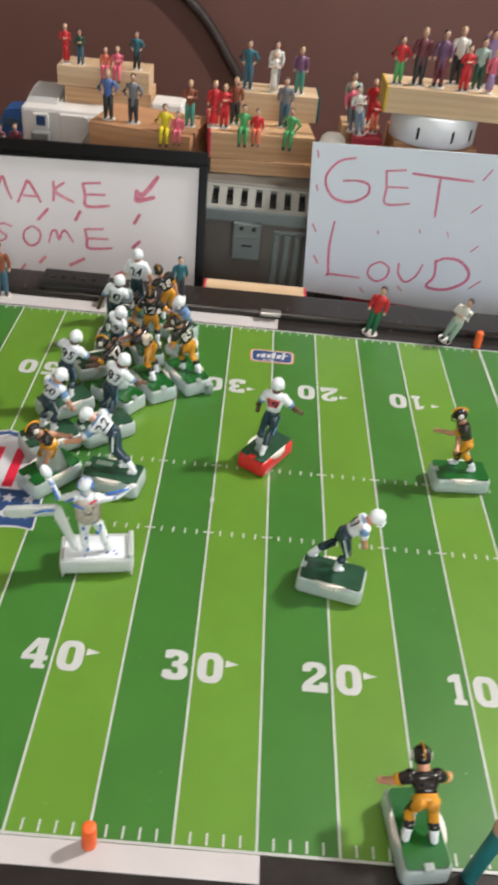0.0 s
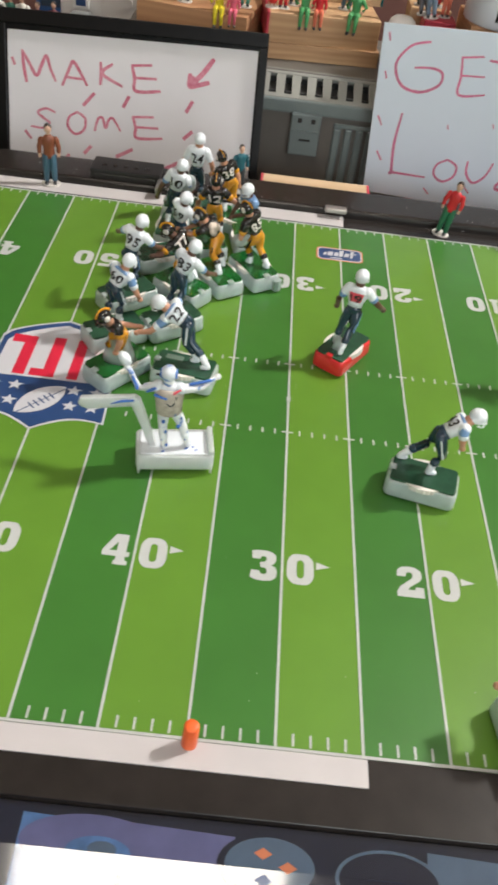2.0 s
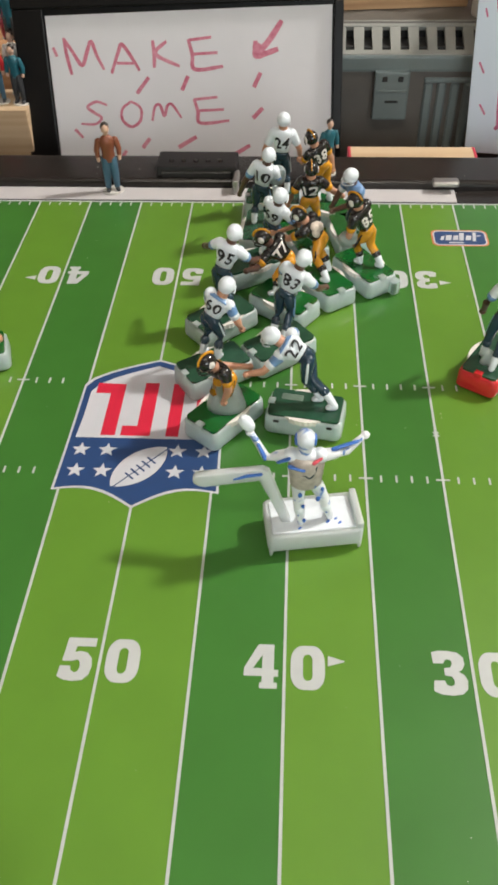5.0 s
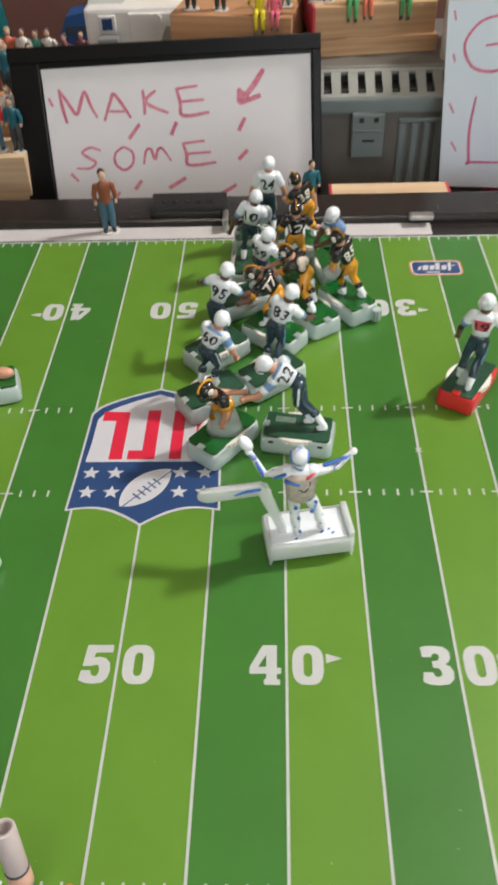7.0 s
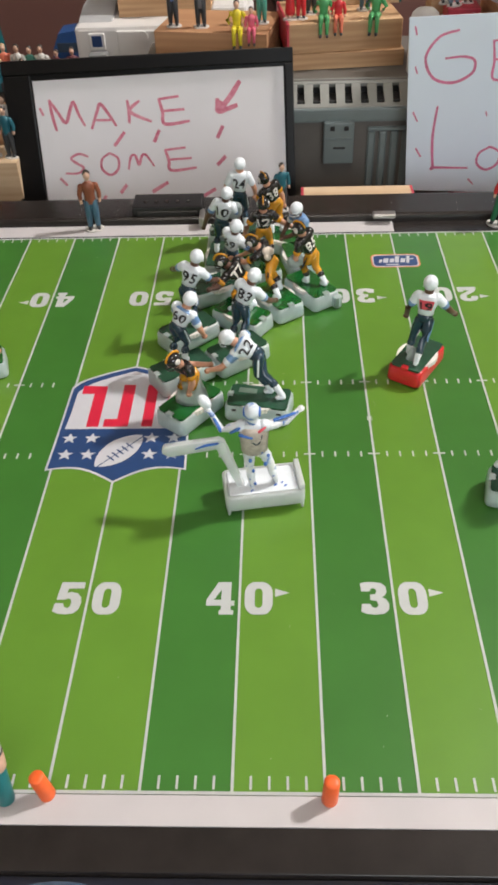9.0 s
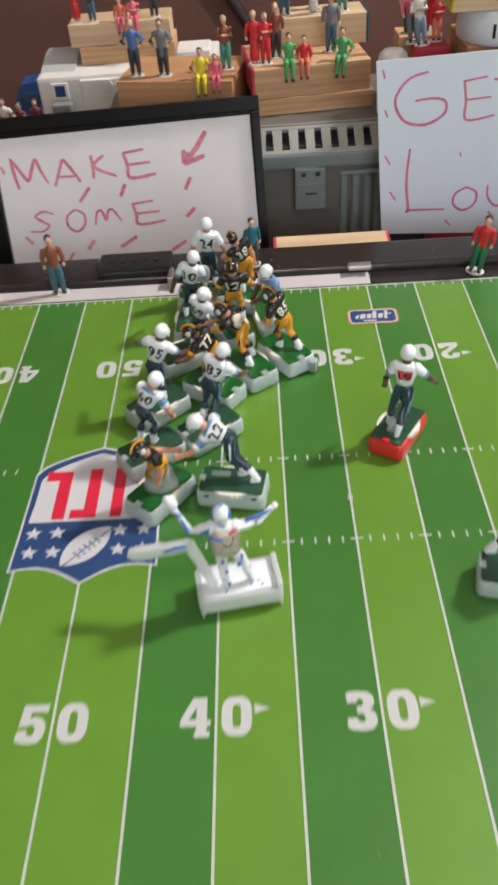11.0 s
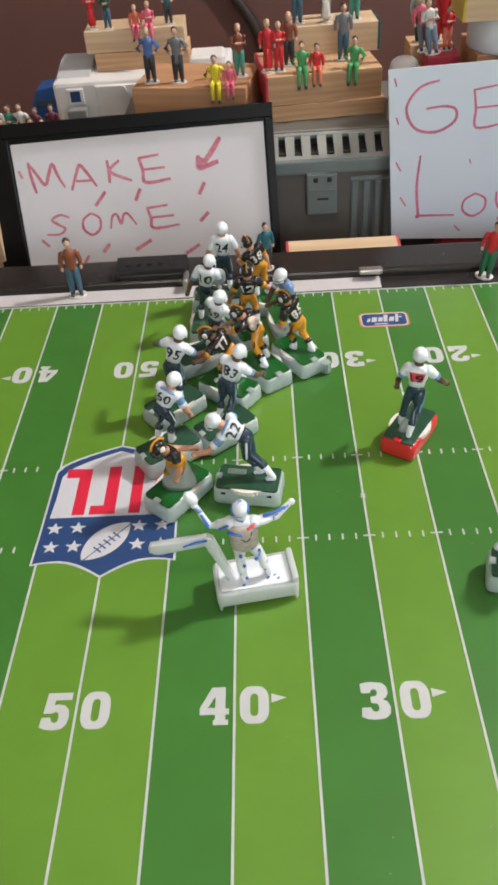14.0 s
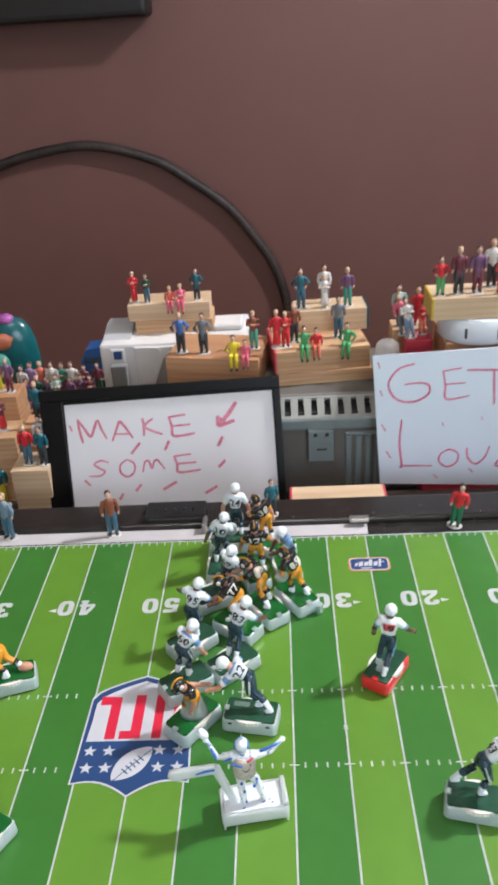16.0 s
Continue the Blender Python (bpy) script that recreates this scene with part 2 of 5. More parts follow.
PAINTS = {
    "red": (0.55, 0.022, 0.030), "pink": (0.66, 0.13, 0.20), "yellow": (0.70, 0.58, 0.03), "green": (0.075, 0.33, 0.12), "forest": (0.022, 0.15, 0.075),
    "darkgreen": (0.016, 0.075, 0.045), "teal": (0.014, 0.115, 0.155), "blue": (0.07, 0.14, 0.36), "grey": (0.16, 0.17, 0.19),
    "charcoal": (0.035, 0.038, 0.042), "brown": (0.22, 0.065, 0.032), "purple": (0.15, 0.07, 0.15), "white": (0.66, 0.65, 0.62),
    "denim": (0.05, 0.12, 0.18), "seagreen": (0.06, 0.26, 0.20), "maroon": (0.14, 0.030, 0.045), "slate": (0.17, 0.24, 0.32),
    "skin": (0.60, 0.38, 0.28), "hair": (0.030, 0.020, 0.016), "blond": (0.46, 0.32, 0.18), "stand": (0.60, 0.58, 0.55),
    "orange": (0.66, 0.17, 0.10), "lilac": (0.30, 0.20, 0.38), "mint": (0.34, 0.46, 0.42),
}
PAINT = {k: mat("figure paint " + k, v, 0.42, grain=0.14, scale=350) for k, v in PAINTS.items()}


# ---- mesh tools (millimetres in, metres out) ----
def part(name, bm, materials, parent=None, label="", smooth=False):
    bmesh.ops.recalc_face_normals(bm, faces=bm.faces[:])
    me = bpy.data.meshes.new(name)
    bm.to_mesh(me)
    bm.free()
    for m in (materials if isinstance(materials, (list, tuple)) else [materials]):
        me.materials.append(m)
    if smooth:
        for p in me.polygons:
            p.use_smooth = True
    ob = new(name, me)
    if parent is not None:
        ob.parent = parent
    if label:
        tagged(ob, label)
    return ob


def empty(name, m):
    ob = new(name)
    ob.empty_display_size = 0.01
    ob.matrix_basis = m
    return ob


def V(*a):
    return Vector(a)


def box(bm, x0, x1, y0, y1, z0, z1, r=0.0, mi=0, m=None, seg=1):
    """A box in mm, edges rounded by r."""
    tmp = bmesh.new()
    vs = [tmp.verts.new((x, y, z)) for z in (z0, z1) for y in (y0, y1) for x in (x0, x1)]
    for f in ((0, 1, 3, 2), (4, 6, 7, 5), (0, 4, 5, 1), (2, 3, 7, 6), (0, 2, 6, 4), (1, 5, 7, 3)):
        tmp.faces.new([vs[i] for i in f])
    if r > 0:
        bmesh.ops.bevel(tmp, geom=tmp.edges[:], offset=r, segments=seg, affect="EDGES", profile=0.6)
    add(bm, tmp, mi, m)


def add(bm, tmp, mi=0, m=None):
    """Moves a small mesh in mm into bm in metres."""
    k = {}
    for v in tmp.verts:
        co = m @ v.co if m is not None else v.co
        k[v] = bm.verts.new(co * MM)
    for f in tmp.faces:
        try:
            g = bm.faces.new([k[v] for v in f.verts])
            g.material_index = mi
            g.smooth = f.smooth
        except ValueError:
            pass
    tmp.free()


def rings(bm, sections, mi=0, close=True, smooth=True):
    """Skin over rings of points in mm."""
    rows = [[bm.verts.new(p * MM) for p in sec] for sec in sections]
    n = len(rows[0])
    for a, b in zip(rows, rows[1:]):
        for i in range(n):
            f = bm.faces.new((a[i], a[(i + 1) % n], b[(i + 1) % n], b[i]))
            f.material_index, f.smooth = mi, smooth
    if close:
        for r in (rows[0], rows[-1]):
            f = bm.faces.new(r)
            f.material_index, f.smooth = mi, smooth


def tube(bm, pts, radii, mi=0, n=8, flat=1.0, up=None):
    """A rounded limb through pts with the given radii."""
    pts = [Vector(p) for p in pts]
    secs = []
    up = Vector(up) if up is not None else None
    for i, p in enumerate(pts):
        d = (pts[min(i + 1, len(pts) - 1)] - pts[max(i - 1, 0)]).normalized()
        ref = up if up is not None else (V(0, 0, 1) if abs(d.z) < 0.9 else V(1, 0, 0))
        a = d.cross(ref).normalized()
        b = a.cross(d).normalized()
        ring = lambda c, r: [c + a * (r * math.cos(q)) + b * (r * flat * math.sin(q)) for q in [2 * math.pi * j / n for j in range(n)]]
        r = radii[i]
        if i == 0:
            secs += [ring(p - d * r * 0.85, r * 0.45), ring(p - d * r * 0.45, r * 0.85)]
        secs.append(ring(p, r))
        if i == len(pts) - 1:
            secs += [ring(p + d * r * 0.45, r * 0.85), ring(p + d * r * 0.85, r * 0.45)]
    rings(bm, secs, mi)


def ball(bm, c, r, mi=0, rot=None, n=12, v=8, zmin=-1.0, zmax=1.0):
    """An ellipsoid, or the slice of one between two heights."""
    c = Vector(c)
    r = r if isinstance(r, (tuple, list)) else (r, r, r)
    rot = rot or Matrix.Identity(3)
    secs = []
    a0, a1 = math.asin(max(-0.985, zmin)), math.asin(min(0.985, zmax))
    for i in range(v + 1):
        q = a0 + (a1 - a0) * i / v
        secs.append([c + rot @ V(r[0] * math.cos(q) * math.cos(2 * math.pi * j / n), r[1] * math.cos(q) * math.sin(2 * math.pi * j / n), r[2] * math.sin(q)) for j in range(n)])
    rings(bm, secs, mi)


def prism(bm, outline, z0, z1, mi=0, m=None, r=0.0):
    """A flat shape of (x, y) outline, from z0 to z1, in mm."""
    tmp = bmesh.new()
    lo = [tmp.verts.new((x, y, z0)) for x, y in outline]
    hi = [tmp.verts.new((x, y, z1)) for x, y in outline]
    n = len(lo)
    tmp.faces.new(hi)
    tmp.faces.new(lo[::-1])
    for i in range(n):
        tmp.faces.new((lo[i], lo[(i + 1) % n], hi[(i + 1) % n], hi[i]))
    if r > 0:
        bmesh.ops.bevel(tmp, geom=tmp.edges[:], offset=r, segments=2, affect="EDGES", profile=0.6)
    add(bm, tmp, mi, m)


def round_rect(x0, x1, y0, y1, r, n=5):
    pts = []
    for cx, cy, a in ((x1 - r, y1 - r, 0), (x0 + r, y1 - r, 90), (x0 + r, y0 + r, 180), (x1 - r, y0 + r, 270)):
        for i in range(n + 1):
            q = radians(a + 90 * i / n)
            pts.append((cx + r * math.cos(q), cy + r * math.sin(q)))
    return pts


def disc(bm, cx, cy, rx, ry, z0, z1, mi=0, m=None, n=28, turn=0.0):
    c, s = math.cos(turn), math.sin(turn)
    pts = []
    for i in range(n):
        a, b = rx * math.cos(2 * math.pi * i / n), ry * math.sin(2 * math.pi * i / n)
        pts.append((cx + a * c - b * s, cy + a * s + b * c))
    prism(bm, pts, z0, z1, mi, m)


GLYPHS = {}


def glyph(body, bold=0.0):
    """Points and faces of a word in the built-in font, fitted to a square of side 1 about 0."""
    if (body, bold) not in GLYPHS:
        cu = bpy.data.curves.new("word", "FONT")
        cu.body, cu.offset, cu.resolution_u = body, bold, 4
        ob = new("word", cu)
        me = bpy.data.meshes.new_from_object(ob.evaluated_get(bpy.context.evaluated_depsgraph_get()))
        co = np.array([v.co[:] for v in me.vertices])
        lo, hi = co.min(0), co.max(0)
        co = [((p[0] - lo[0]) / (hi[0] - lo[0]) - 0.5, (p[1] - lo[1]) / (hi[1] - lo[1]) - 0.5) for p in co]
        GLYPHS[body, bold] = (co, [tuple(p.vertices) for p in me.polygons])
        bpy.data.objects.remove(ob)
        bpy.data.meshes.remove(me)
        bpy.data.curves.remove(cu)
    return GLYPHS[body, bold]


def lettered(bm, body, place, mi=0, bold=0.0):
    """A word whose points (a, b) within a unit square go to place(a, b), in mm."""
    co, faces = glyph(body, bold)
    vs = [bm.verts.new(Vector(place(a, b)) * MM) for a, b in co]
    for f in faces:
        try:
            bm.faces.new([vs[i] for i in f]).material_index = mi
        except ValueError:
            pass


def smooth_line(pts, k=5):
    """A flowing line through pts."""
    if len(pts) < 3:
        return [Vector(p) for p in pts]
    p = [Vector(q) for q in (pts[0], *pts, pts[-1])]
    out = []
    for i in range(1, len(p) - 2):
        for j in range(k):
            t = j / k
            out.append(0.5 * (2 * p[i] + (p[i + 1] - p[i - 1]) * t + (2 * p[i - 1] - 5 * p[i] + 4 * p[i + 1] - p[i + 2]) * t * t + (3 * p[i] - p[i - 1] - 3 * p[i + 1] + p[i + 2]) * t ** 3))
    return out + [p[-2]]


# ---- room ----
def wall_box(name, x0, x1, y0, y1, z0, z1, m, label, category="wall"):
    bm = bmesh.new()
    box(bm, x0 * 1000, x1 * 1000, y0 * 1000, y1 * 1000, z0 * 1000, z1 * 1000)
    return tagged(part(name, bm, m), label, category, kind="structure")


WY = 1.55
wall_box("wall_north", -1.5, 1.4, WY, WY + 0.1, -0.78, 1.6, WALL_BROWN, "smooth dark brown painted wall behind the table")
wall_box("wall_west", -1.6, -1.5, -1.5, WY + 0.1, -0.78, 1.6, WALL_PALE, "plain pale painted side wall")
wall_box("floor", -1.6, 1.5, -1.5, WY, -0.83, -0.78, FLOOR_WOOD, "dark wooden board floor", "floor")
wall_box("ceiling", -1.6, 1.5, -1.5, WY + 0.1, 1.6, 1.65, CEILING_WHITE, "plain white ceiling", "ceiling")


def wall_with_opening(name, along_x, at, u0, u1, ou0, ou1, oz0, oz1, m, label):
    bm = bmesh.new()
    for a, b, c, d in ((u0, ou0, -0.78, 1.6), (ou1, u1, -0.78, 1.6), (ou0, ou1, -0.78, oz0), (ou0, ou1, oz1, 1.6)):
        if along_x:
            box(bm, a * 1000, b * 1000, at * 1000, at * 1000 + 100, c * 1000, d * 1000)
        else:
            box(bm, at * 1000, at * 1000 + 100, a * 1000, b * 1000, c * 1000, d * 1000)
    return tagged(part(name, bm, m), label, "wall", kind="structure")


# both openings are assumed, made to go with the added area lamps
wall_with_opening("wall_east", False, 1.4, -1.5, WY, 0.32, 0.60, 1.2, 1.57, WALL_PALE, "unseen pale side wall with an opening added for the key light")
wall_with_opening("wall_south", True, -1.5, -1.5, 1.4, -0.4, 1.05, 0.15, 0.9, WALL_PALE, "unseen pale wall with a wide opening added for the fill light")
# unseen lamp, added so that the front panel mirrors a white glare
bm = bmesh.new()
box(bm, -280, 320, -850, -620, 1540, 1600, 20)
glare_lamp = tagged(empty("glare_lamp", pose(0, 0, 0)), "unseen glowing panel added under the ceiling for glare on the front panel", "lamp")
part("housing", bm, CEILING_WHITE, glare_lamp)
bm = bmesh.new()
box(bm, -260, 300, -830, -640, 1532, 1539, 2)
part("diffuser", bm, GLARE_GLOW, glare_lamp)

TABLE_Z = -42.0     # mm
table = tagged(empty("table", pose(0, 0, 0)), "dark wooden table that carries the game", "table")
bm = bmesh.new()
box(bm, -800, 900, -330, 600, TABLE_Z - 30, TABLE_Z, 4)
part("tabletop", bm, TABLE_WOOD, table)
for lx in (-740, 840):
    for ly in (-280, 540):
        bm = bmesh.new()
        box(bm, lx - 30, lx + 30, ly - 30, ly + 30, -780, TABLE_Z - 30, 4)
        part("leg", bm, TABLE_WOOD, table)

# ---- game board ----
X0, X1 = -12 * S * 1000, 12 * S * 1000          # ends of the end zones
YN, YF = -126.5, 208.5                          # near and far sideline
board = tagged(empty("football_game_board", pose(0, 0, 0)), "tabletop football game board with printed green field and black plastic rim", "game board")
bm = bmesh.new()
box(bm, X0 - 22, X1 + 22, YN - 20, YF + 42, TABLE_Z, -3.0, 3)
box(bm, X0 - 22, X1 + 22, YN - 66, YN - 20.2, TABLE_Z, -15, 1)
part("tray", bm, BLACK_MATT, board)
for i in range(24):
    k = i - 12
    inner = k if k >= 0 else -k - 1
    bm = bmesh.new()
    box(bm, k * S * 1000, (k + 1) * S * 1000, YN, YF, -2.9, 0.0)
    part("field_stripe", bm, GRASS_DARK if (inner % 2 or inner >= 10) else GRASS_LIGHT, board)


def rim(x0, x1, y0, y1, z1, r=2.0):
    b = bmesh.new()
    box(b, x0, x1, y0, y1, -3.2, z1, r, seg=3)
    return part("rim", b, BLACK_RIM, board, "glossy black plastic rim")


rim(X0 - 24, X1 + 24, YF + 13.6, YF + 43, 5.0, 2.5)
rim(X0 - 24, X1 + 24, YF + 0.3, YF + 13.4, 0.3, 0.2)
rim(X0 - 24, X1 + 24, YN - 21.3, YN - 0.3, 0.6, 0.5)
rim(X0 - 24, X0 - 0.3, YN - 0.2, YF + 0.2, 1.0, 0.8)
rim(X1 + 0.3, X1 + 24, YN - 0.2, YF + 0.2, 1.0, 0.8)

PRINT0, PRINT1 = 0.02, 0.14
# yard lines and the white border of the field
for k in range(-10, 11):
    bm = bmesh.new()
    w = 0.43 if abs(k) < 10 else 0.7
    box(bm, k * S * 1000 - w, k * S * 1000 + w, YN + 0.2, YF - 0.2, PRINT0, PRINT1)
    part("yard_line", bm, LINE_WHITE, board)
for y0, y1 in ((YN, YN + 1.0), (YF - 1.0, YF)):
    bm = bmesh.new()
    box(bm, X0, X1, y0, y1, PRINT0, PRINT1 + 0.03)
    part("border_line", bm, LINE_WHITE, board)
# yard ticks: along both sidelines and the two hash rows
TICK = {}
for name, w, h in (("long", 0.36, 2.0), ("short", 0.36, 1.55), ("cross", 2.4, 0.35)):
    bm = bmesh.new()
    box(bm, -w, w, -h, h, 0, 0.12)
    TICK[name] = part("yard_tick", bm, LINE_WHITE, board)
first = dict(TICK)


def tick(kind, x, y, z=PRINT0):
    ob = first.pop(kind, None) or new("yard_tick", TICK[kind].data)
    ob.parent = board
    ob.location = (x * MM, y * MM, z * MM)


for k in range(-24, 51):
    tx = k * S * 200
    if k % 5:
        tick("long", tx, YN + 3.6)
        tick("short", tx, YF - 3.0)
        if abs(tx) > 33:
            tick("short", tx, 16.6)
            tick("short", tx, 65.2)
    elif 5 < abs(k) < 50:
        tick("cross", tx, 16.6, PRINT1)
        tick("cross", tx, 65.2, PRINT1)
for sx in (-1, 1):
    bm = bmesh.new()
    for q in (45, -45):
        m = Matrix.Translation((sx * 8 * S * 500, 39.3, 0)) @ Matrix.Rotation(radians(q), 4, "Z")
        box(bm, -1.6, 1.6, -0.3, 0.3, PRINT1, PRINT1 + 0.05, m=m)
    part("spot_mark", bm, LINE_WHITE, board)

# yard numbers: slab-sided block numerals in a cell 1 wide and 1 high
ONE = [(0.2, 0), (1, 0), (1, 0.17), (0.82, 0.17), (0.82, 1), (0.42, 1), (0, 0.87), (0, 0.70), (0.38, 0.74), (0.38, 0.17), (0.2, 0.17)]
TWO = [(0.02, 0.66), (0.05, 0.86), (0.22, 0.97), (0.5, 1), (0.78, 0.97), (0.95, 0.85), (0.97, 0.68), (0.88, 0.54), (0.62, 0.40), (0.45, 0.29), (0.42, 0.23),
       (0.68, 0.23), (0.70, 0.33), (1, 0.33), (1, 0), (0, 0), (0, 0.16), (0.12, 0.32), (0.36, 0.47), (0.58, 0.60), (0.63, 0.70), (0.60, 0.79), (0.5, 0.82), (0.40, 0.79), (0.36, 0.66)]
THREE = [(0.04, 0.96), (0.25, 1), (0.5, 1), (0.78, 0.97), (0.94, 0.86), (0.96, 0.70), (0.88, 0.58), (0.76, 0.53), (0.92, 0.46), (1, 0.33), (0.97, 0.15), (0.8, 0.03), (0.5, 0),
         (0.2, 0.02), (0, 0.09), (0.04, 0.32), (0.34, 0.32), (0.39, 0.23), (0.5, 0.20), (0.60, 0.24), (0.62, 0.33), (0.56, 0.42), (0.36, 0.44), (0.36, 0.60), (0.54, 0.62), (0.60, 0.70),
         (0.58, 0.78), (0.5, 0.81), (0.40, 0.79), (0.36, 0.71), (0.06, 0.71)]
FIVE = [(0.12, 1), (0.98, 1), (0.98, 0.80), (0.42, 0.80), (0.39, 0.66), (0.55, 0.69), (0.78, 0.65), (0.93, 0.53), (0.97, 0.34), (0.92, 0.15), (0.76, 0.03), (0.5, 0), (0.22, 0.02),
        (0, 0.09), (0.03, 0.34), (0.33, 0.34), (0.38, 0.23), (0.5, 0.19), (0.59, 0.23), (0.62, 0.34), (0.58, 0.45), (0.5, 0.49), (0.36, 0.45), (0.06, 0.45)]
FOUR = ([(0.525, 0.13), (0.87, 0.13), (0.87, 0.27), (0.87, 0.42), (0.87, 1), (0.525, 1)], [(0.46, 0), (0.97, 0), (0.97, 0.13), (0.87, 0.13), (0.525, 0.13), (0.46, 0.13)],
        [(0, 0.27), (0.525, 0.27), (0.525, 0.445), (0.26, 0.445), (0, 0.445)], [(0.87, 0.27), (1, 0.27), (1, 0.42), (0.87, 0.42)],
        [(0, 0.445), (0.26, 0.445), (0.525, 0.76), (0.525, 1), (0.40, 1)])
ZERO_OUT, ZERO_IN = round_rect(0, 1, 0, 1, 0.36, 6), round_rect(0.36, 0.64, 0.20, 0.80, 0.13, 6)
SHAPES = {"1": [ONE], "2": [TWO], "3": [THREE], "4": FOUR, "5": [FIVE]}
NEAR_Y, FAR_Y, NUM_W, NUM_H = -57.2, 139.5, 9.8, 13.9
for k in (-8, -6, -4, -2, 0, 2, 4, 6, 8):
    word = str(50 - abs(k) * 5)
    for yc, turn in ((NEAR_Y, 1), (FAR_Y, -1)):
        for i, ch in enumerate(word):
            side = (-1 if i == 0 else 1) * turn
            wide = NUM_W * (0.62 if ch == "1" else 1.0)
            cx = k * S * 1000 + side * (wide / 2 + 1.75)
            put = lambda p: (cx + turn * (p[0] - 0.5) * wide, yc + turn * (p[1] - 0.5) * NUM_H)
            bm = bmesh.new()
            if ch == "0":
                a, b = [put(p) for p in ZERO_OUT], [put(p) for p in ZERO_IN]
                hoop = [[V(*p, z) for p in r] for r, z in ((a, PRINT0), (a, PRINT1), (b, PRINT1), (b, PRINT0))]
                rings(bm, hoop + hoop[:1], close=False, smooth=False)
            else:
                for shape in SHAPES[ch]:
                    prism(bm, [put(p) for p in shape], PRINT0, PRINT1)
            bmesh.ops.remove_doubles(bm, verts=bm.verts[:], dist=1e-6)
            part("yard_number", bm, LINE_WHITE, board)
        if k:
            d = 1 if k > 0 else -1
            bx, ay = k * S * 1000 + d * (NUM_W + 2.6), yc + turn * 2.3
            bm = bmesh.new()
            prism(bm, [(bx, ay - 1.7), (bx + d * 5.0, ay), (bx, ay + 1.7)], PRINT0, PRINT1)
            part("direction_arrow", bm, LINE_WHITE, board)


# centre emblem: a shield drawn as plain shapes
def shield(inset):
    k = 1 - inset / 29.0
    ty = 79 - inset * 1.2
    left = [(-28 * k * t, ty - 16 + 16 * (1 - t) ** 0.6) for t in [i / 10 for i in range(11)]]
    left += [(-28.3 * k, 45), (-28.7 * k, 25), (-29.3 * k, 7.5 + inset)]
    for i in range(1, 9):
        t = i / 8
        left.append((-29.3 * k * (1 - t), (7.5 + inset) * (1 - t) + inset * 1.3 * t + 4.2 * math.sin(math.pi * t)))
    right = [(-x, y) for x, y in left[::-1]][1:-1]
    return left + right


bm = bmesh.new()
prism(bm, shield(0), 0.15, 0.19)
part("emblem_border", bm, EMBLEM_PALE, board)
bm = bmesh.new()
prism(bm, shield(0.9), 0.20, 0.23)
part("emblem_shield", bm, EMBLEM_NAVY, board, "navy blue shield with white panel, stars and ball shape")
bm = bmesh.new()
top = [(x, y) for x, y in shield(3.4) if y > 44 and x <= 0]
panel = top + [(-25.8, 33.5), (25.8, 33.5)] + [(-x, y) for x, y in top[::-1]][:-1]
prism(bm, panel, 0.24, 0.27)
part("emblem_panel", bm, EMBLEM_PALE, board)
# plain red slabs
for shape in ([(-16.8, 34.8), (-11.4, 34.8), (-11.4, 63.4), (-22.6, 64), (-22.6, 58), (-16.8, 58)],
              [(-3.8, 40), (-9.4, 40), (-9.4, 34.8), (1.6, 34.8), (1.6, 64.4), (-3.8, 64.4)],
              [(7.4, 34.8), (12.2, 34.8), (12.2, 63.8), (7.4, 64.2)], [(17.4, 34.8), (21.8, 34.8), (21.8, 62.2), (17.4, 63)]):
    bm = bmesh.new()
    prism(bm, shape, 0.28, 0.31)
    part("emblem_bar", bm, EMBLEM_RED, board)
for sx in (-1, 1):
    for cx, cy in ((22.5, 27.3), (12.8, 27.3), (22.5, 17.0), (13.0, 17.0)):
        pts = []
        for i in range(10):
            r = 3.6 if i % 2 == 0 else 1.5
            q = radians(90 + 36 * i)
            pts.append((sx * cx + r * math.cos(q), cy + r * math.sin(q)))
        bm = bmesh.new()
        prism(bm, pts, 0.24, 0.27)
        part("emblem_star", bm, EMBLEM_PALE, board)
bm = bmesh.new()
turn = radians(48)
pts = []
for i in range(32):
    t = -1 + 4 * (i if i < 16 else 32 - i) / 32
    a, b = 13.2 * t, (6.6 if i < 16 else -6.6) * (1 - t * t) ** 0.8
    pts.append((a * math.cos(turn) - b * math.sin(turn), 19.5 + a * math.sin(turn) + b * math.cos(turn)))
prism(bm, pts, 0.24, 0.27)
part("emblem_ball", bm, EMBLEM_PALE, board)
bm = bmesh.new()
box(bm, -12.6, 12.6, -0.22, 0.22, 0.28, 0.31, m=Matrix.Translation((0.6, 18.8, 0)) @ Matrix.Rotation(turn, 4, "Z"))
part("emblem_seam", bm, EMBLEM_NAVY, board)
for i in range(-2, 3):
    bm = bmesh.new()
    m = Matrix.Translation((0.6, 18.6, 0)) @ Matrix.Rotation(turn, 4, "Z") @ Matrix.Translation((i * 2.6, 0, 0))
    box(bm, -0.35, 0.35, -2.2, 2.2, 0.28, 0.31, m=m)
    part("emblem_lace", bm, EMBLEM_NAVY, board)

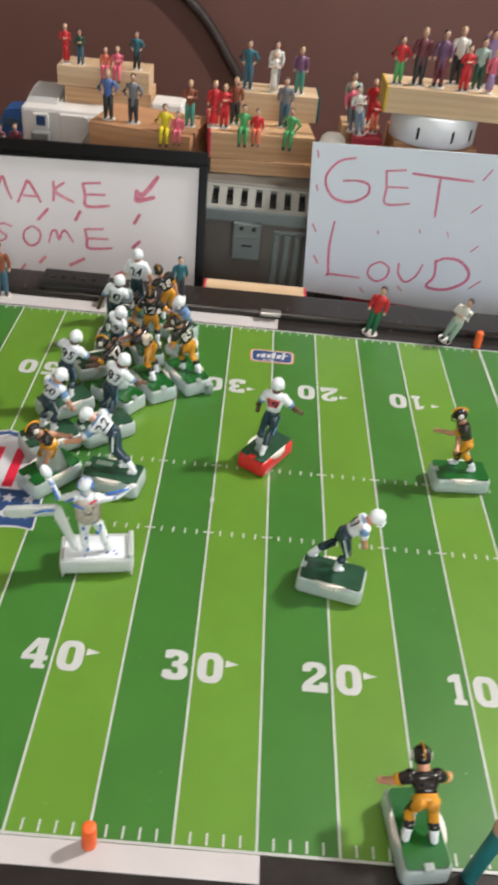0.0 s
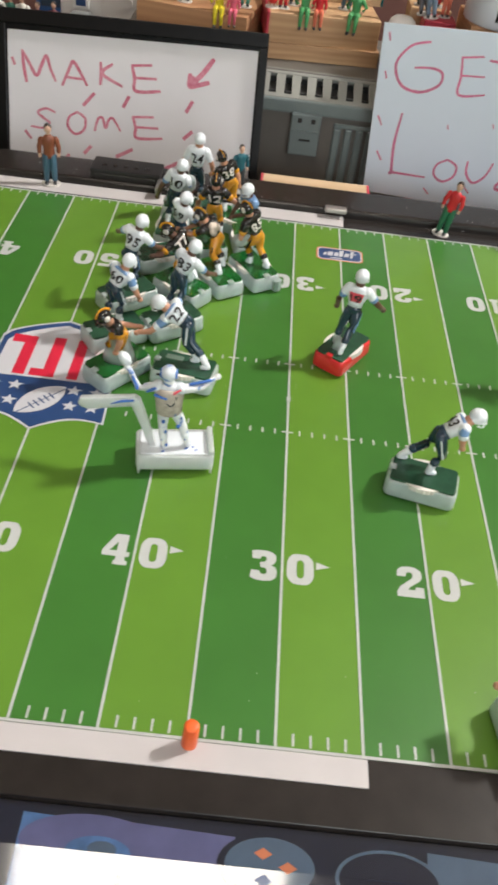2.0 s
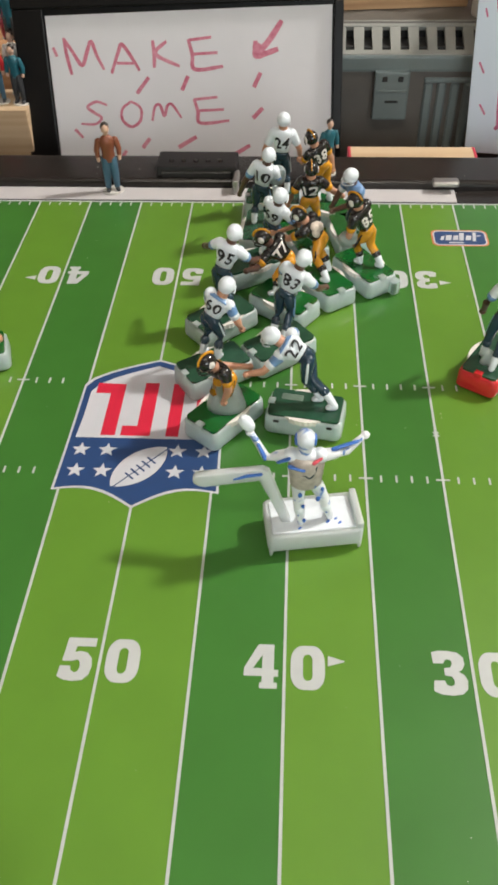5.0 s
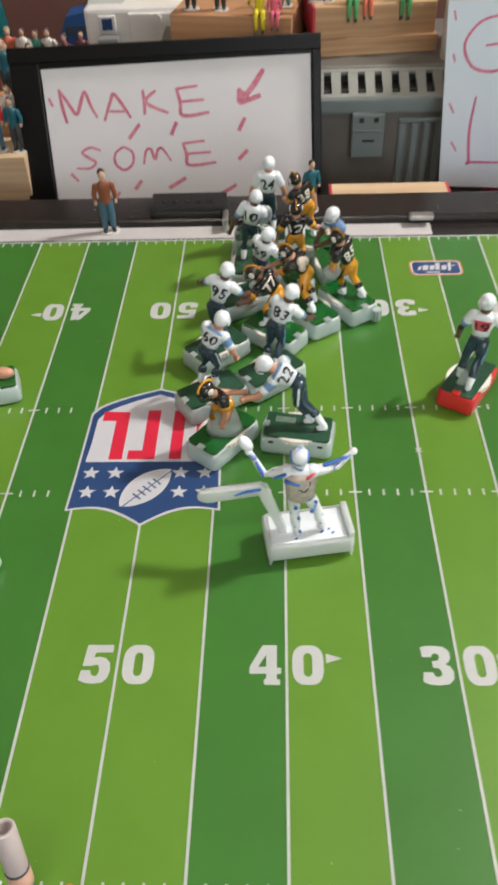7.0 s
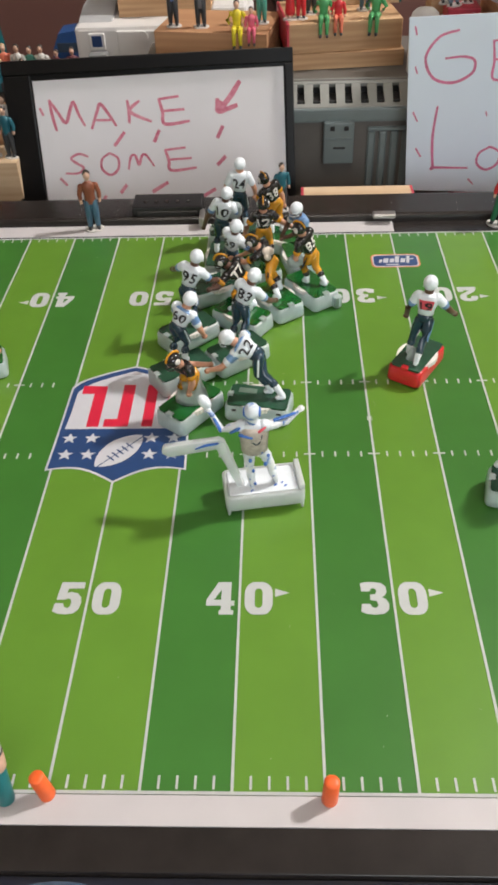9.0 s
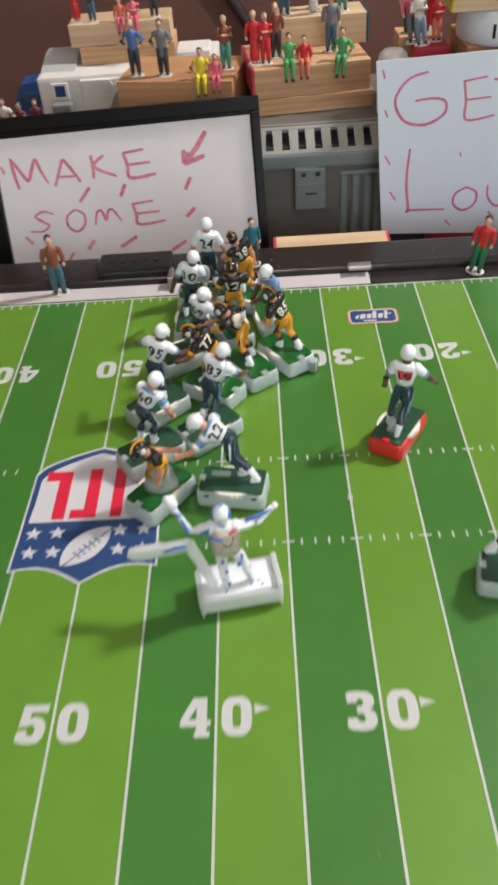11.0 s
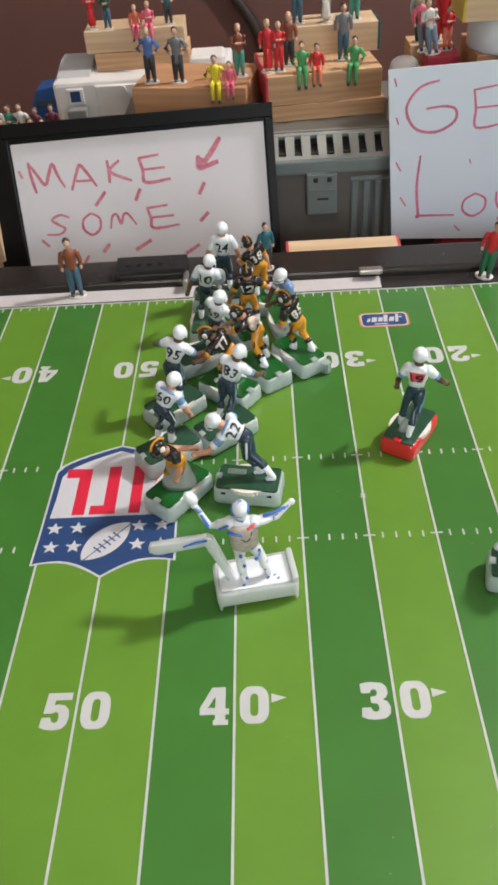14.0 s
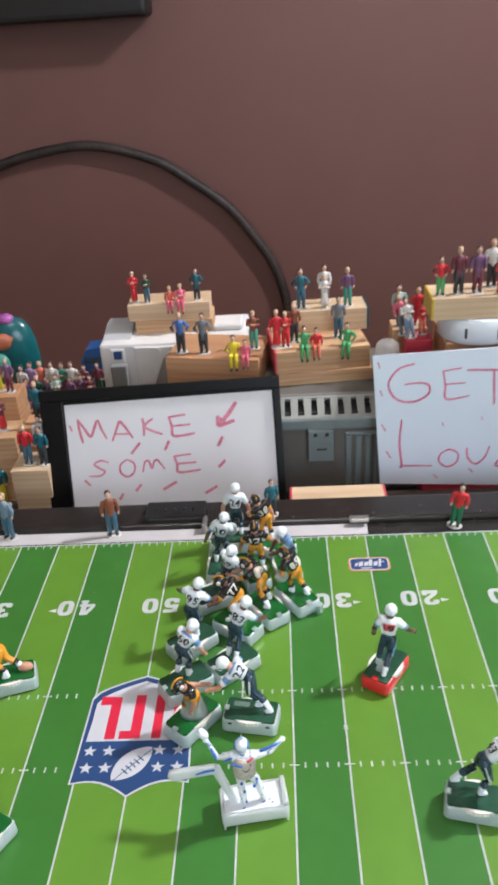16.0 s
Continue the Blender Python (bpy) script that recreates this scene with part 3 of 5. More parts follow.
# maker's badge near the far sideline, lettering as plain bars
for inset, m, z in ((0, ORANGE_PRINT, 0.15), (0.8, EMBLEM_PALE, 0.20), (1.5, EMBLEM_NAVY, 0.24)):
    bm = bmesh.new()
    prism(bm, round_rect(119.5 + inset, 146.5 - inset, 168 + inset, 182.5 - inset, 3.2 - inset * 0.5), z, z + 0.03)
    part("badge", bm, m, board)
for x0, x1, y0, y1 in ((123.4, 125.0, 173.2, 176.6), (125.8, 128.6, 173.0, 177.6), (129.4, 131.8, 173.2, 177.4), (132.4, 134.6, 173.0, 179.8), (135.4, 138.0, 173.2, 177.4), (138.8, 140.4, 172.4, 180.2), (140.6, 142.4, 176.6, 177.6)):
    bm = bmesh.new()
    prism(bm, [(x0, y0), (x1, y0), (x1 + 0.9, y1), (x0 + 0.9, y1)], 0.28, 0.31)
    part("badge_bar", bm, EMBLEM_PALE, board)
bm = bmesh.new()
box(bm, 127.5, 134.5, 170.4, 171.5, 0.28, 0.31)
part("badge_bar", bm, EMBLEM_PALE, board)

# near side panel, bent down at its front, with printed roundels as plain shapes
BEND = -10.8
slope = Matrix.Translation((0, YN - 21.6, -2.4)) @ Matrix.Rotation(radians(11), 4, "X")
front = slope @ Matrix.Translation((0, BEND, 0)) @ Matrix.Rotation(radians(9), 4, "X") @ Matrix.Translation((0, -BEND, 0))
bm = bmesh.new()
box(bm, X0 - 22, X1 + 22, BEND, 0, -2.2, 0, m=slope)
box(bm, X0 - 22, X1 + 22, -46, BEND, -2.2, 0, m=front)
part("front_panel", bm, NAVY_PANEL, board, "glossy dark front panel with printed roundels")


def panel_print(name, outline, z, m):
    """A printed shape that follows the bend of the panel."""
    bm = bmesh.new()
    for keep, base in ((1, slope), (-1, front)):
        cut = []
        for p, q in zip(outline, outline[1:] + outline[:1]):
            if keep * (p[1] - BEND) >= 0:
                cut.append(p)
            if (p[1] - BEND) * (q[1] - BEND) < 0:
                t = (BEND - p[1]) / (q[1] - p[1])
                cut.append((p[0] + (q[0] - p[0]) * t, BEND))
        if len(cut) > 2:
            prism(bm, cut, z, z + 0.05, m=base)
    bmesh.ops.remove_doubles(bm, verts=bm.verts[:], dist=2e-5)
    part(name, bm, m, board)


oval = lambda cx, cy, rx, ry: [(cx + rx * math.cos(2 * math.pi * i / 30), cy + ry * math.sin(2 * math.pi * i / 30)) for i in range(30)]
for x0, x1, m in ((37, 66, PALE_BLUE), (66.2, 97, LILAC), (-60, -32, LILAC), (150, 175, STEEL_PRINT)):
    panel_print("printed_band", [(x0, -34), (x1, -34), (x1, -3.5), (x0 + 1, -2.5)], 0.04, m)
for i, (cx, cy, rx, ry, m) in enumerate(((58, -9, 20, 7.5, LILAC), (60, -11, 9, 4.2, PALE_BLUE), (61, -10, 4, 2.0, STEEL_PRINT), (108, -10, 15.5, 8.4, NAVY_PANEL), (107, -10, 12.5, 7.2, STEEL_PRINT), (8, -10, 19, 9, STEEL_PRINT),
                                         (8, -10, 17.8, 8.1, NAVY_PANEL), (8, -9, 9, 3.6, LILAC), (140, -11, 15, 8, STEEL_PRINT), (140, -11, 13.9, 7.2, NAVY_PANEL), (140, -10, 6, 3.4, PALE_BLUE), (-46, -9, 17, 7.5, NAVY_PANEL), (-46, -9, 9, 4.5, STEEL_PRINT))):
    panel_print("roundel", oval(cx, cy, rx, ry), 0.11 + 0.02 * (i % 5), m)
for dx, dy, m in ((-2, 3, RUST), (5, 0, RUST), (-1.5, -3.5, EMBLEM_NAVY)):
    panel_print("roundel_mark", [(107 + dx - 2.6, -10 + dy), (107 + dx, -10 + dy - 1.5), (107 + dx + 2.6, -10 + dy), (107 + dx, -10 + dy + 1.5)], 0.26, m)

# switch box and clips on the far rim
bm = bmesh.new()
box(bm, -21, 22, YF + 17, YF + 36, 4.8, 10.5, 1.2, seg=2)
box(bm, -18, 19, YF + 16.2, YF + 17.6, 0, 8, 0.5)
part("switch_box", bm, BLACK_MATT, board, "dull black plastic switch box")
for i in range(5):
    bm = bmesh.new()
    disc(bm, -13 + i * 6.5, YF + 24, 1.3, 1.3, 10.5, 11.2, n=12)
    part("screw", bm, BLACK_RIM, board)
bm = bmesh.new()
box(bm, 20.5, 23.5, YF + 6, YF + 19, 1.0, 8.5, 0.6)
part("bracket", bm, METAL, board, "small dull metal bracket")
bm = bmesh.new()
box(bm, 124, 137.5, YF + 9, YF + 15, 4.0, 7.0, 0.8)
part("clip", bm, METAL, board, "small dull metal clip")


def card_strip(x0, x1, y0, y1, z):
    bm = bmesh.new()
    box(bm, x0, x1, y0, y1, z, z + 0.5, 0.1)
    return tagged(part("card_strip", bm, STRIP_WHITE), "thin white card strip lying along the sideline", "card strip")


card_strip(-300, 134.5, YN - 9.3, YN - 0.6, 0.62)
bm = bmesh.new()
box(bm, -300, 136, YF + 0.5, YF + 13.3, 0.32, 0.8, 0.1)
tagged(part("card_strip", bm, STRIP_WHITE), "thin white card strip lying along the far rim", "card strip")

# ---- things behind the board ----
# framed sign: it leans back behind the far rim
lean = math.atan2(28, 87)
sign_m = Matrix.Translation((0, 303, -20)) @ Matrix.Rotation(math.pi / 2 - lean, 4, "X") @ Matrix.Rotation(radians(1.3), 4, "Z")
to_m = lambda m: Matrix.Translation(m.translation * MM) @ m.to_3x3().to_4x4()

# handwriting: every letter as pen strokes in a cell 1 wide and 1 high
STROKES = {
    "M": [[(0.12, 0.0), (0.04, 0.5), (0.0, 1.0)], [(0.0, 0.98), (0.2, 0.62), (0.42, 0.25), (0.58, 0.6), (0.72, 0.88), (0.84, 0.5), (1.0, 0.12)]],
    "A": [[(0.0, 0.0), (0.3, 0.75), (0.45, 1.0), (0.75, 0.55), (1.0, 0.08)], [(0.22, 0.36), (0.8, 0.34)]],
    "K": [[(0.02, 1.0), (0.05, 0.5), (0.02, 0.0)], [(0.55, 0.95), (0.1, 0.5), (1.0, 0.03)]],
    "E": [[(0.0, 1.0), (0.1, 0.5), (0.16, 0.02), (1.0, 0.1)], [(0.0, 0.97), (0.68, 1.05)], [(0.1, 0.52), (0.85, 0.55)]],
    "S": [[(0.95, 0.85), (0.6, 1.0), (0.28, 0.8), (0.5, 0.55), (0.72, 0.35), (0.5, 0.1), (0.0, 0.12)]],
    "O": [[(0.5, 1.0), (0.1, 0.75), (0.05, 0.3), (0.45, 0.0), (0.9, 0.25), (0.95, 0.75), (0.55, 1.0), (0.4, 0.96)]],
    "m": [[(0.0, 0.0), (0.12, 0.85), (0.3, 0.95), (0.42, 0.3), (0.55, 0.9), (0.72, 0.95), (1.0, 0.15)]],
    "G": [[(0.62, 1.0), (0.25, 0.88), (0.02, 0.5), (0.2, 0.1), (0.6, 0.0), (0.95, 0.18), (0.97, 0.42), (0.75, 0.5), (0.4, 0.47)]],
    "T": [[(0.0, 1.0), (0.5, 0.97), (1.0, 0.95)], [(0.46, 0.97), (0.48, 0.5), (0.5, 0.0)]],
    "L": [[(0.05, 1.0), (0.0, 0.5), (0.08, 0.03), (0.1, 0.02), (1.0, 0.0)]],
    "U": [[(0.0, 0.95), (0.05, 0.4), (0.4, 0.0), (0.8, 0.35), (1.0, 1.0)]],
    "D": [[(0.12, 0.95), (0.16, 0.4), (0.02, 0.05), (0.5, 0.0), (0.95, 0.3), (1.0, 0.65), (0.7, 0.98), (0.3, 1.0), (0.1, 0.8)]],
    "-": [[(0.0, 0.0), (1.0, 1.0)]],
    "\\": [[(0.0, 1.0), (1.0, 0.0)]],
    "v": [[(1.0, 1.0), (0.55, 0.48), (0.03, 0.02)], [(0.0, 0.45), (0.0, 0.22), (0.03, 0.02), (0.4, 0.08), (0.86, 0.2)], [(0.2, 0.35), (0.12, 0.2), (0.36, 0.16)]],
}


def handwriting(letters, width, z, material, parent, name="handwriting", label=""):
    """Letters as (character, x, y, wide, high, boldness) in mm on a sheet."""
    bm = bmesh.new()
    lift = 0.0
    for ch, x, y, w, h, bold in letters:
        for line in STROKES[ch]:
            lift += 0.004
            pts = smooth_line([(x + a * w, y + b * h, z + lift) for a, b in line], 5)
            rows = []
            for i, p in enumerate(pts):
                d = (pts[min(i + 1, len(pts) - 1)] - pts[max(i - 1, 0)]).normalized()
                side = V(-d.y, d.x, 0)
                t = i / max(1, len(pts) - 1)
                k = width * bold * (0.55 + 0.45 * math.sin(math.pi * (0.12 + 0.8 * t))) * (1 + 0.16 * noise.noise(p * 0.4))
                rows.append((bm.verts.new((p + side * k / 2) * MM), bm.verts.new((p - side * k / 2) * MM)))
            for a, b in zip(rows, rows[1:]):
                bm.faces.new((a[0], a[1], b[1], b[0]))
    return part(name, bm, material, parent, label)


framed_sign = tagged(empty("framed_sign", to_m(sign_m)), "white paper sign with red hand lettering in a black frame", "sign")
bm = bmesh.new()
box(bm, -113, 80, -24, 91, -5, -1.2, 1)
part("backing", bm, FRAME_BLACK, framed_sign)
for x0, x1, y0, y1 in ((-113, 80, 82.6, 91.5), (-112.6, -94.4, -24, 82.3), (74.5, 80, -24, 82.3)):
    bm = bmesh.new()
    box(bm, x0, x1, y0, y1, -1.1, 1.6, 0.7, seg=2)
    part("frame_bar", bm, FRAME_BLACK, framed_sign)
bm = bmesh.new()
prism(bm, [(-94.0, -22), (74, -22), (73.6, 80.4), (30, 80.2), (-93.6, 78.8)], -1.0, -0.5)
part("paper", bm, PAPER, framed_sign, "plain white paper")
handwriting([("M", -84.0, 47.2, 22.5, 20, 1), ("A", -57.2, 47.4, 17, 15.4, 1), ("K", -31.6, 50, 15.5, 14.6, 1), ("E", -10.2, 48.2, 20, 16.4, 1.05),
             ("S", -79, 18.0, 18, 14, 0.8), ("O", -53.8, 17.4, 13, 14, 0.8), ("m", -34.8, 20.4, 18, 9.4, 0.8), ("E", -8.6, 18.4, 21, 14, 0.95)], 2.3, -0.45, MARKER_RED, framed_sign,
            "handwriting", "red hand lettering reading make some")
for dash in [("v", 29.2, 54.7, 15.4, 18.3, 1.25), ("-", -42.9, 36.1, 7.8, 8.7, 1.15), ("-", -15.5, 37.3, 4.1, 7.7, 1.15), ("-", 27.7, 38.1, 4.2, 7.7, 1.25), ("-", 26.8, 20.8, 6, 5.6, 1.25), ("\\", -83.2, 11.6, 4.5, 5, 0.9),
             ("\\", -90.9, 57.4, 1.8, 4.8, 0.9), ("-", -42, 5, 4.9, 5.5, 1.15), ("-", -19.6, 4.9, 11.5, 6, 1.2), ("-", 14.6, -0.1, 10.1, 5.4, 1.2), ("-", -56, -1.5, 3.6, 5.2, 1.1)]:
    handwriting([dash], 2.9, -0.42, MARKER_RED, framed_sign, "pen_dash")

lean2 = math.atan2(10, 106)
loud_m = Matrix.Translation((0, 307, -18)) @ Matrix.Rotation(math.pi / 2 - lean2, 4, "X")
loud_sign = tagged(empty("board_sign", to_m(loud_m)), "plain white board with thin red hand lettering, standing behind the rim", "sign")
bm = bmesh.new()
prism(bm, [(156, -1), (330, -9.5), (325, 111), (149.5, 106.4)], -1.4, 0)
part("sheet", bm, BOARD_PAPER, loud_sign)
handwriting([("G", 161, 68.2, 32.6, 30.6, 1), ("E", 203, 69, 20.5, 23.8, 0.9), ("T", 221, 63.4, 44, 28.8, 1), ("L", 171, 13.4, 26, 40.6, 1), ("O", 201.8, 12, 16, 15, 0.9), ("U", 224, 13.6, 17.6, 15, 0.9),
             ("D", 246.8, 10.6, 29.5, 23.5, 1.25)], 1.85, 0.05, MARKER_PINK, loud_sign, "handwriting", "thin red hand lettering reading get loud")
for dash in [("\\", 153.5, 96.5, 1.5, 5, 1), ("\\", 155.6, 74, 1.6, 4.4, 1), ("\\", 156.6, 44.6, 3.4, 6, 1), ("\\", 160.4, 21.4, 4, 6, 1), ("\\", 204, 47, 1.2, 3, 0.8), ("\\", 234, 51, 1.2, 3, 0.8), ("\\", 254, 50, 2, 4, 0.8),
             ("-", 271, 92, 5, 8, 1.1), ("-", 268, 69, 6, 6, 1.1), ("-", 274, 41, 5, 5, 1.0), ("-", 279, 13, 8, 7, 1.0), ("\\", 198, 2, 4, 4, 0.9), ("\\", 226, 6, 4, 4, 0.9)]:
    handwriting([dash], 1.5, 0.06, MARKER_PINK, loud_sign, "pen_dash")


# toolbox with vented lid and a latch
toolbox = tagged(empty("toolbox", pose(0, 0, 0)), "grey plastic toolbox with a vented lid and front latch", "toolbox")
bm = bmesh.new()
box(bm, -30, 300, 335, 452, TABLE_Z, 20, 2, seg=2)
part("body", bm, TOOLBOX, toolbox)
bm = bmesh.new()
box(bm, -32, 302, 332, 453, 19, 28.5, 1.5, seg=2)
part("lip", bm, TOOLBOX_MID, toolbox)
# the lid slopes back, with a row of vents
# dark sheet under the vent bars, its near-black colour painted as shade
bm = bmesh.new()
box(bm, -30, 300, 340, 452, 28.2, 31, 0.5)
box(bm, -30, 300, 356, 452, 30.5, 36, 0.5)
part("lid", bm, TOOLBOX_DARK, toolbox)
bm = bmesh.new()
box(bm, -31, 301, 354, 453, 35, 40.4, 1.2, seg=2)
part("lid_top", bm, TOOLBOX, toolbox)
vent_m = Matrix.Translation((0, 334.5, 29.6)) @ Matrix.Rotation(math.atan2(9.8, 19.5), 4, "X")
bm = bmesh.new()
box(bm, -31, 301, -1.5, 2.6, -2.5, 0, 0.5, m=vent_m)
part("lid_edge", bm, TOOLBOX_LID, toolbox)
bm = bmesh.new()
box(bm, -31, 301, 19.5, 25, -3, 0.2, 0.6, m=vent_m)
part("lid_edge", bm, TOOLBOX_LID, toolbox)
for i in range(20):
    sx = 78.5 + (i - 5) * 10.9
    bm = bmesh.new()
    prism(bm, [(sx - 2.9, 2), (sx + 2.7, 2), (sx + 3.1, 20), (sx - 3.3, 20)], -3.2, -0.2, m=vent_m)
    part("vent_bar", bm, TOOLBOX_LID, toolbox)
for sx in (133, 141, 149, 157, 165):
    bm = bmesh.new()
    box(bm, sx - 2.6, sx + 2.6, 332.5, 336, -38, 12, 1)
    part("rib", bm, TOOLBOX_MID, toolbox)
bm = bmesh.new()
box(bm, 130, 170, 333.0, 336, 12, 15, 0.8)
part("rib_head", bm, TOOLBOX_MID, toolbox)
bm = bmesh.new()
box(bm, 99.5, 120.5, 328, 333.5, -8.5, 20.5, 1.2, seg=2)
latch = part("latch", bm, TOOLBOX_MID, toolbox, "mid grey front latch")
bm = bmesh.new()
box(bm, 100.8, 119.2, 327.3, 328.4, 8.6, 10.0, 0.4)
part("ridge", bm, TOOLBOX_MID, latch)
bm = bmesh.new()
box(bm, 106.5, 114.5, 327.5, 328.6, 2.2, 3.6, 0.3)
part("slot", bm, TOOLBOX_DARK, latch)
for sx in (104, 113.5):
    bm = bmesh.new()
    box(bm, sx, sx + 3, 327.2, 328.5, 15, 18, 0.3)
    part("hinge_pin", bm, TOOLBOX_DARK, latch)


def wood_block(x0, x1, y0, y1, z0, z1, m, label, turn=0.0, ends=None):
    cx, cy = (x0 + x1) / 2, (y0 + y1) / 2
    ob = empty("wood_block", pose(cx * MM, cy * MM, z0 * MM, 0, 0, turn))
    bm = bmesh.new()
    box(bm, x0 - cx, x1 - cx, y0 - cy, y1 - cy, 0, z1 - z0, 0.7, seg=2)
    part("block", bm, m, ob)
    if ends:
        for sx in ends[1]:
            bm = bmesh.new()
            e = (x1 - cx) if sx > 0 else (x0 - cx)
            a, b = sorted((e + sx * 0.25, e - sx * 2.0))
            box(bm, a, b, y0 - cy - 0.15, y1 - cy + 0.15, 0.1, z1 - z0 + 0.12, 0.5)
            part("painted_end", bm, ends[0], ob)
    return tagged(ob, label, "wood block", "offcut wood blocks of the stand")


wood_block(83, 156, 264, 283, TABLE_Z, -4.5, PINE_PALE, "pale sawn wood block with red painted ends", 0, (RED_PAINT, (-1, 1)))
wood_block(-15, 67, 382, 440, 40.6, 65, PINE_RED, "reddish brown wood block lying on the toolbox", -11)
wood_block(74, 155, 377, 439, 40.6, 51.5, PINE, "sawn wood block with clear grain, lowest of a stack", 5)
wood_block(71, 152, 378, 440, 51.7, 71, PINE, "sawn wood block in the middle of a stack", 6.5, (RED_PAINT, (-1,)))
wood_block(93, 157, 420, 452, 71.2, 90.5, PINE_PALE, "pale wood block on top of a stack", 3, (TEAL_PLASTIC, (1,)))
wood_block(-62, 14, 495, 533, 48.2, 61.5, PINE, "reddish wood block on a white device", 1.0)
wood_block(-68, 12, 496, 532, 61.7, 78, PINE_PALE, "pale wood block on top of another block", 1.0)
wood_block(209, 268, 342, 395, 40.6, 86, PINE_RED, "brown wood block under a white ring")
wood_block(196, 305, 336, 372, 106.8, 124, PINE_PALE, "long pale wood block with a yellow end, on a ring", 0, (YELLOW_PAINT, (-1,)))
wood_block(182, 204, 366, 386, 40.6, 80, RED_PAINT, "small red painted wood block")
wood_block(174, 203, 388, 412, 40.6, 82, PINE, "upright wood block behind the red one")
wood_block(-141, -110, 302, 334, TABLE_Z, 8, PINE_PALE, "pale upright wood block with two figures on it")
wood_block(-240, -145, 338, 372, TABLE_Z, 20, PINE, "orange-toned wood block, lower step of the stand")
wood_block(-141, -114, 345, 371, TABLE_Z, 25, PINE_RED, "brown wood block standing on end beside the steps")
wood_block(190, 300, 309.5, 330, TABLE_Z, -12, RED_PAINT, "red painted wood block behind the lettered board")
wood_block(160, 305, 299, 309.2, TABLE_Z, -27.8, TABLE_WOOD, "dark wood strip that carries the lettered board")
wood_block(-240, -150, 374, 404, TABLE_Z, 41, PINE_RED, "brown wood block, upper step of the stand")
wood_block(-200, -90, 418, 466, TABLE_Z, 6, PINE_RED, "brown wood block under the crowd")
wood_block(-240, -98, 468, 520, TABLE_Z, 3, PINE_RED, "brown wood block under two plastic toys")

# white ring and round tub on the blocks
ring = tagged(empty("plastic_ring", pose(0.2375, 0.363, 0.0862)), "white plastic ring with dark slots, lying flat", "ring")
bm = bmesh.new()
secs = []
for r, z in ((30, 0), (31, 1), (31, 19.0), (30, 20.4), (26, 20.4), (25, 19.0), (25, 1), (26, 0)):
    secs.append([V(r * math.cos(2 * math.pi * j / 48), r * math.sin(2 * math.pi * j / 48), z) for j in range(48)])
rings(bm, secs + secs[:1], 0, close=False)
part("band", bm, RING_WHITE, ring)
for q in (-118, -72, -40):
    bm = bmesh.new()
    m = Matrix.Rotation(radians(q), 4, "Z")
    box(bm, 30.6, 31.4, -0.9, 0.9, 5, 13, 0.2, m=m)
    part("slot", bm, BLACK_MATT, ring)
bm = bmesh.new()
secs = [[V(r * math.cos(2 * math.pi * j / 28), r * math.sin(2 * math.pi * j / 28), z) for j in range(28)] for r, z in ((9, 0), (9.6, 1), (9.6, 34), (8.8, 37.5), (6, 40), (1, 41))]
rings(bm, secs)
tub = tagged(part("round_tub", bm, DEVICE_WHITE), "small pale round tub with a domed lid", "tub")
tub.matrix_basis = pose(0.1672, 0.366, 0.0406)

# white device with a network socket
device = tagged(empty("white_device", pose(0, 0, 0)), "off-white plastic electronic device with a socket and grey plug", "device")
bm = bmesh.new()
box(bm, -95, 48, 470, 545, TABLE_Z, 48, 3, seg=2)
part("case", bm, DEVICE_WHITE, device)
bm = bmesh.new()
box(bm, -61, -14, 467.5, 471, 8, 45, 1.2, seg=2)
part("cover", bm, DEVICE_WHITE, device, "raised off-white cover")
bm = bmesh.new()
box(bm, -84, -71, 468.4, 471, 31, 43.5, 0.5)
socket = part("socket", bm, DEVICE_WHITE, device)
bm = bmesh.new()
box(bm, -81.5, -73.5, 467.9, 468.6, 33.5, 41.8, 0.2)
part("socket_hole", bm, EMBLEM_NAVY, socket)
bm = bmesh.new()
box(bm, -84.5, -69, 459, 469, 0, 30, 1.5, seg=2)
part("plug", bm, DEVICE_GREY, device, "grey plastic plug")
bm = bmesh.new()
tmpm = Matrix.Translation((-40, 467, 40.5)) @ Matrix.Rotation(math.pi / 2, 4, "X")
disc(bm, 0, 0, 4.6, 4.6, -1, 1.4, m=tmpm)
part("button", bm, DEVICE_WHITE, device)
bm = bmesh.new()
box(bm, 14, 43, 495, 522, 47.5, 55, 2)
part("hump", bm, DEVICE_WHITE, device)
bm = bmesh.new()
prism(bm, [(481, 47.5), (532, 47.5), (532, 54), (513, 54)], -94, -66, m=Matrix(((0, 0, 1, 0), (1, 0, 0, 0), (0, 1, 0, 0), (0, 0, 0, 1))), r=1.0)
part("hump", bm, DEVICE_PALE, device, "pale grey sloping hump")

# toys at the end of the stand
toy = tagged(empty("plastic_toy", pose(-0.190, 0.497, 0.0032)), "dark teal plastic toy with purple top and rust band", "toy")
bm = bmesh.new()
prof = [(29, 0), (28.5, 25), (26.5, 45), (23, 57), (17, 65), (8, 69.5), (2, 70.5)]
rings(bm, [[V(r * math.cos(2 * math.pi * j / 24), 0.55 * r * math.sin(2 * math.pi * j / 24), z) for j in range(24)] for r, z in prof])
part("shell", bm, TEAL_PLASTIC, toy)
bm = bmesh.new()
rings(bm, [[V(-8 + r * math.cos(2 * math.pi * j / 20), -6 + 0.55 * r * math.sin(2 * math.pi * j / 20), z) for j in range(20)] for r, z in ((18, 40), (20.5, 44), (20.5, 52), (16, 56))])
part("band", bm, RUST, toy)
bm = bmesh.new()
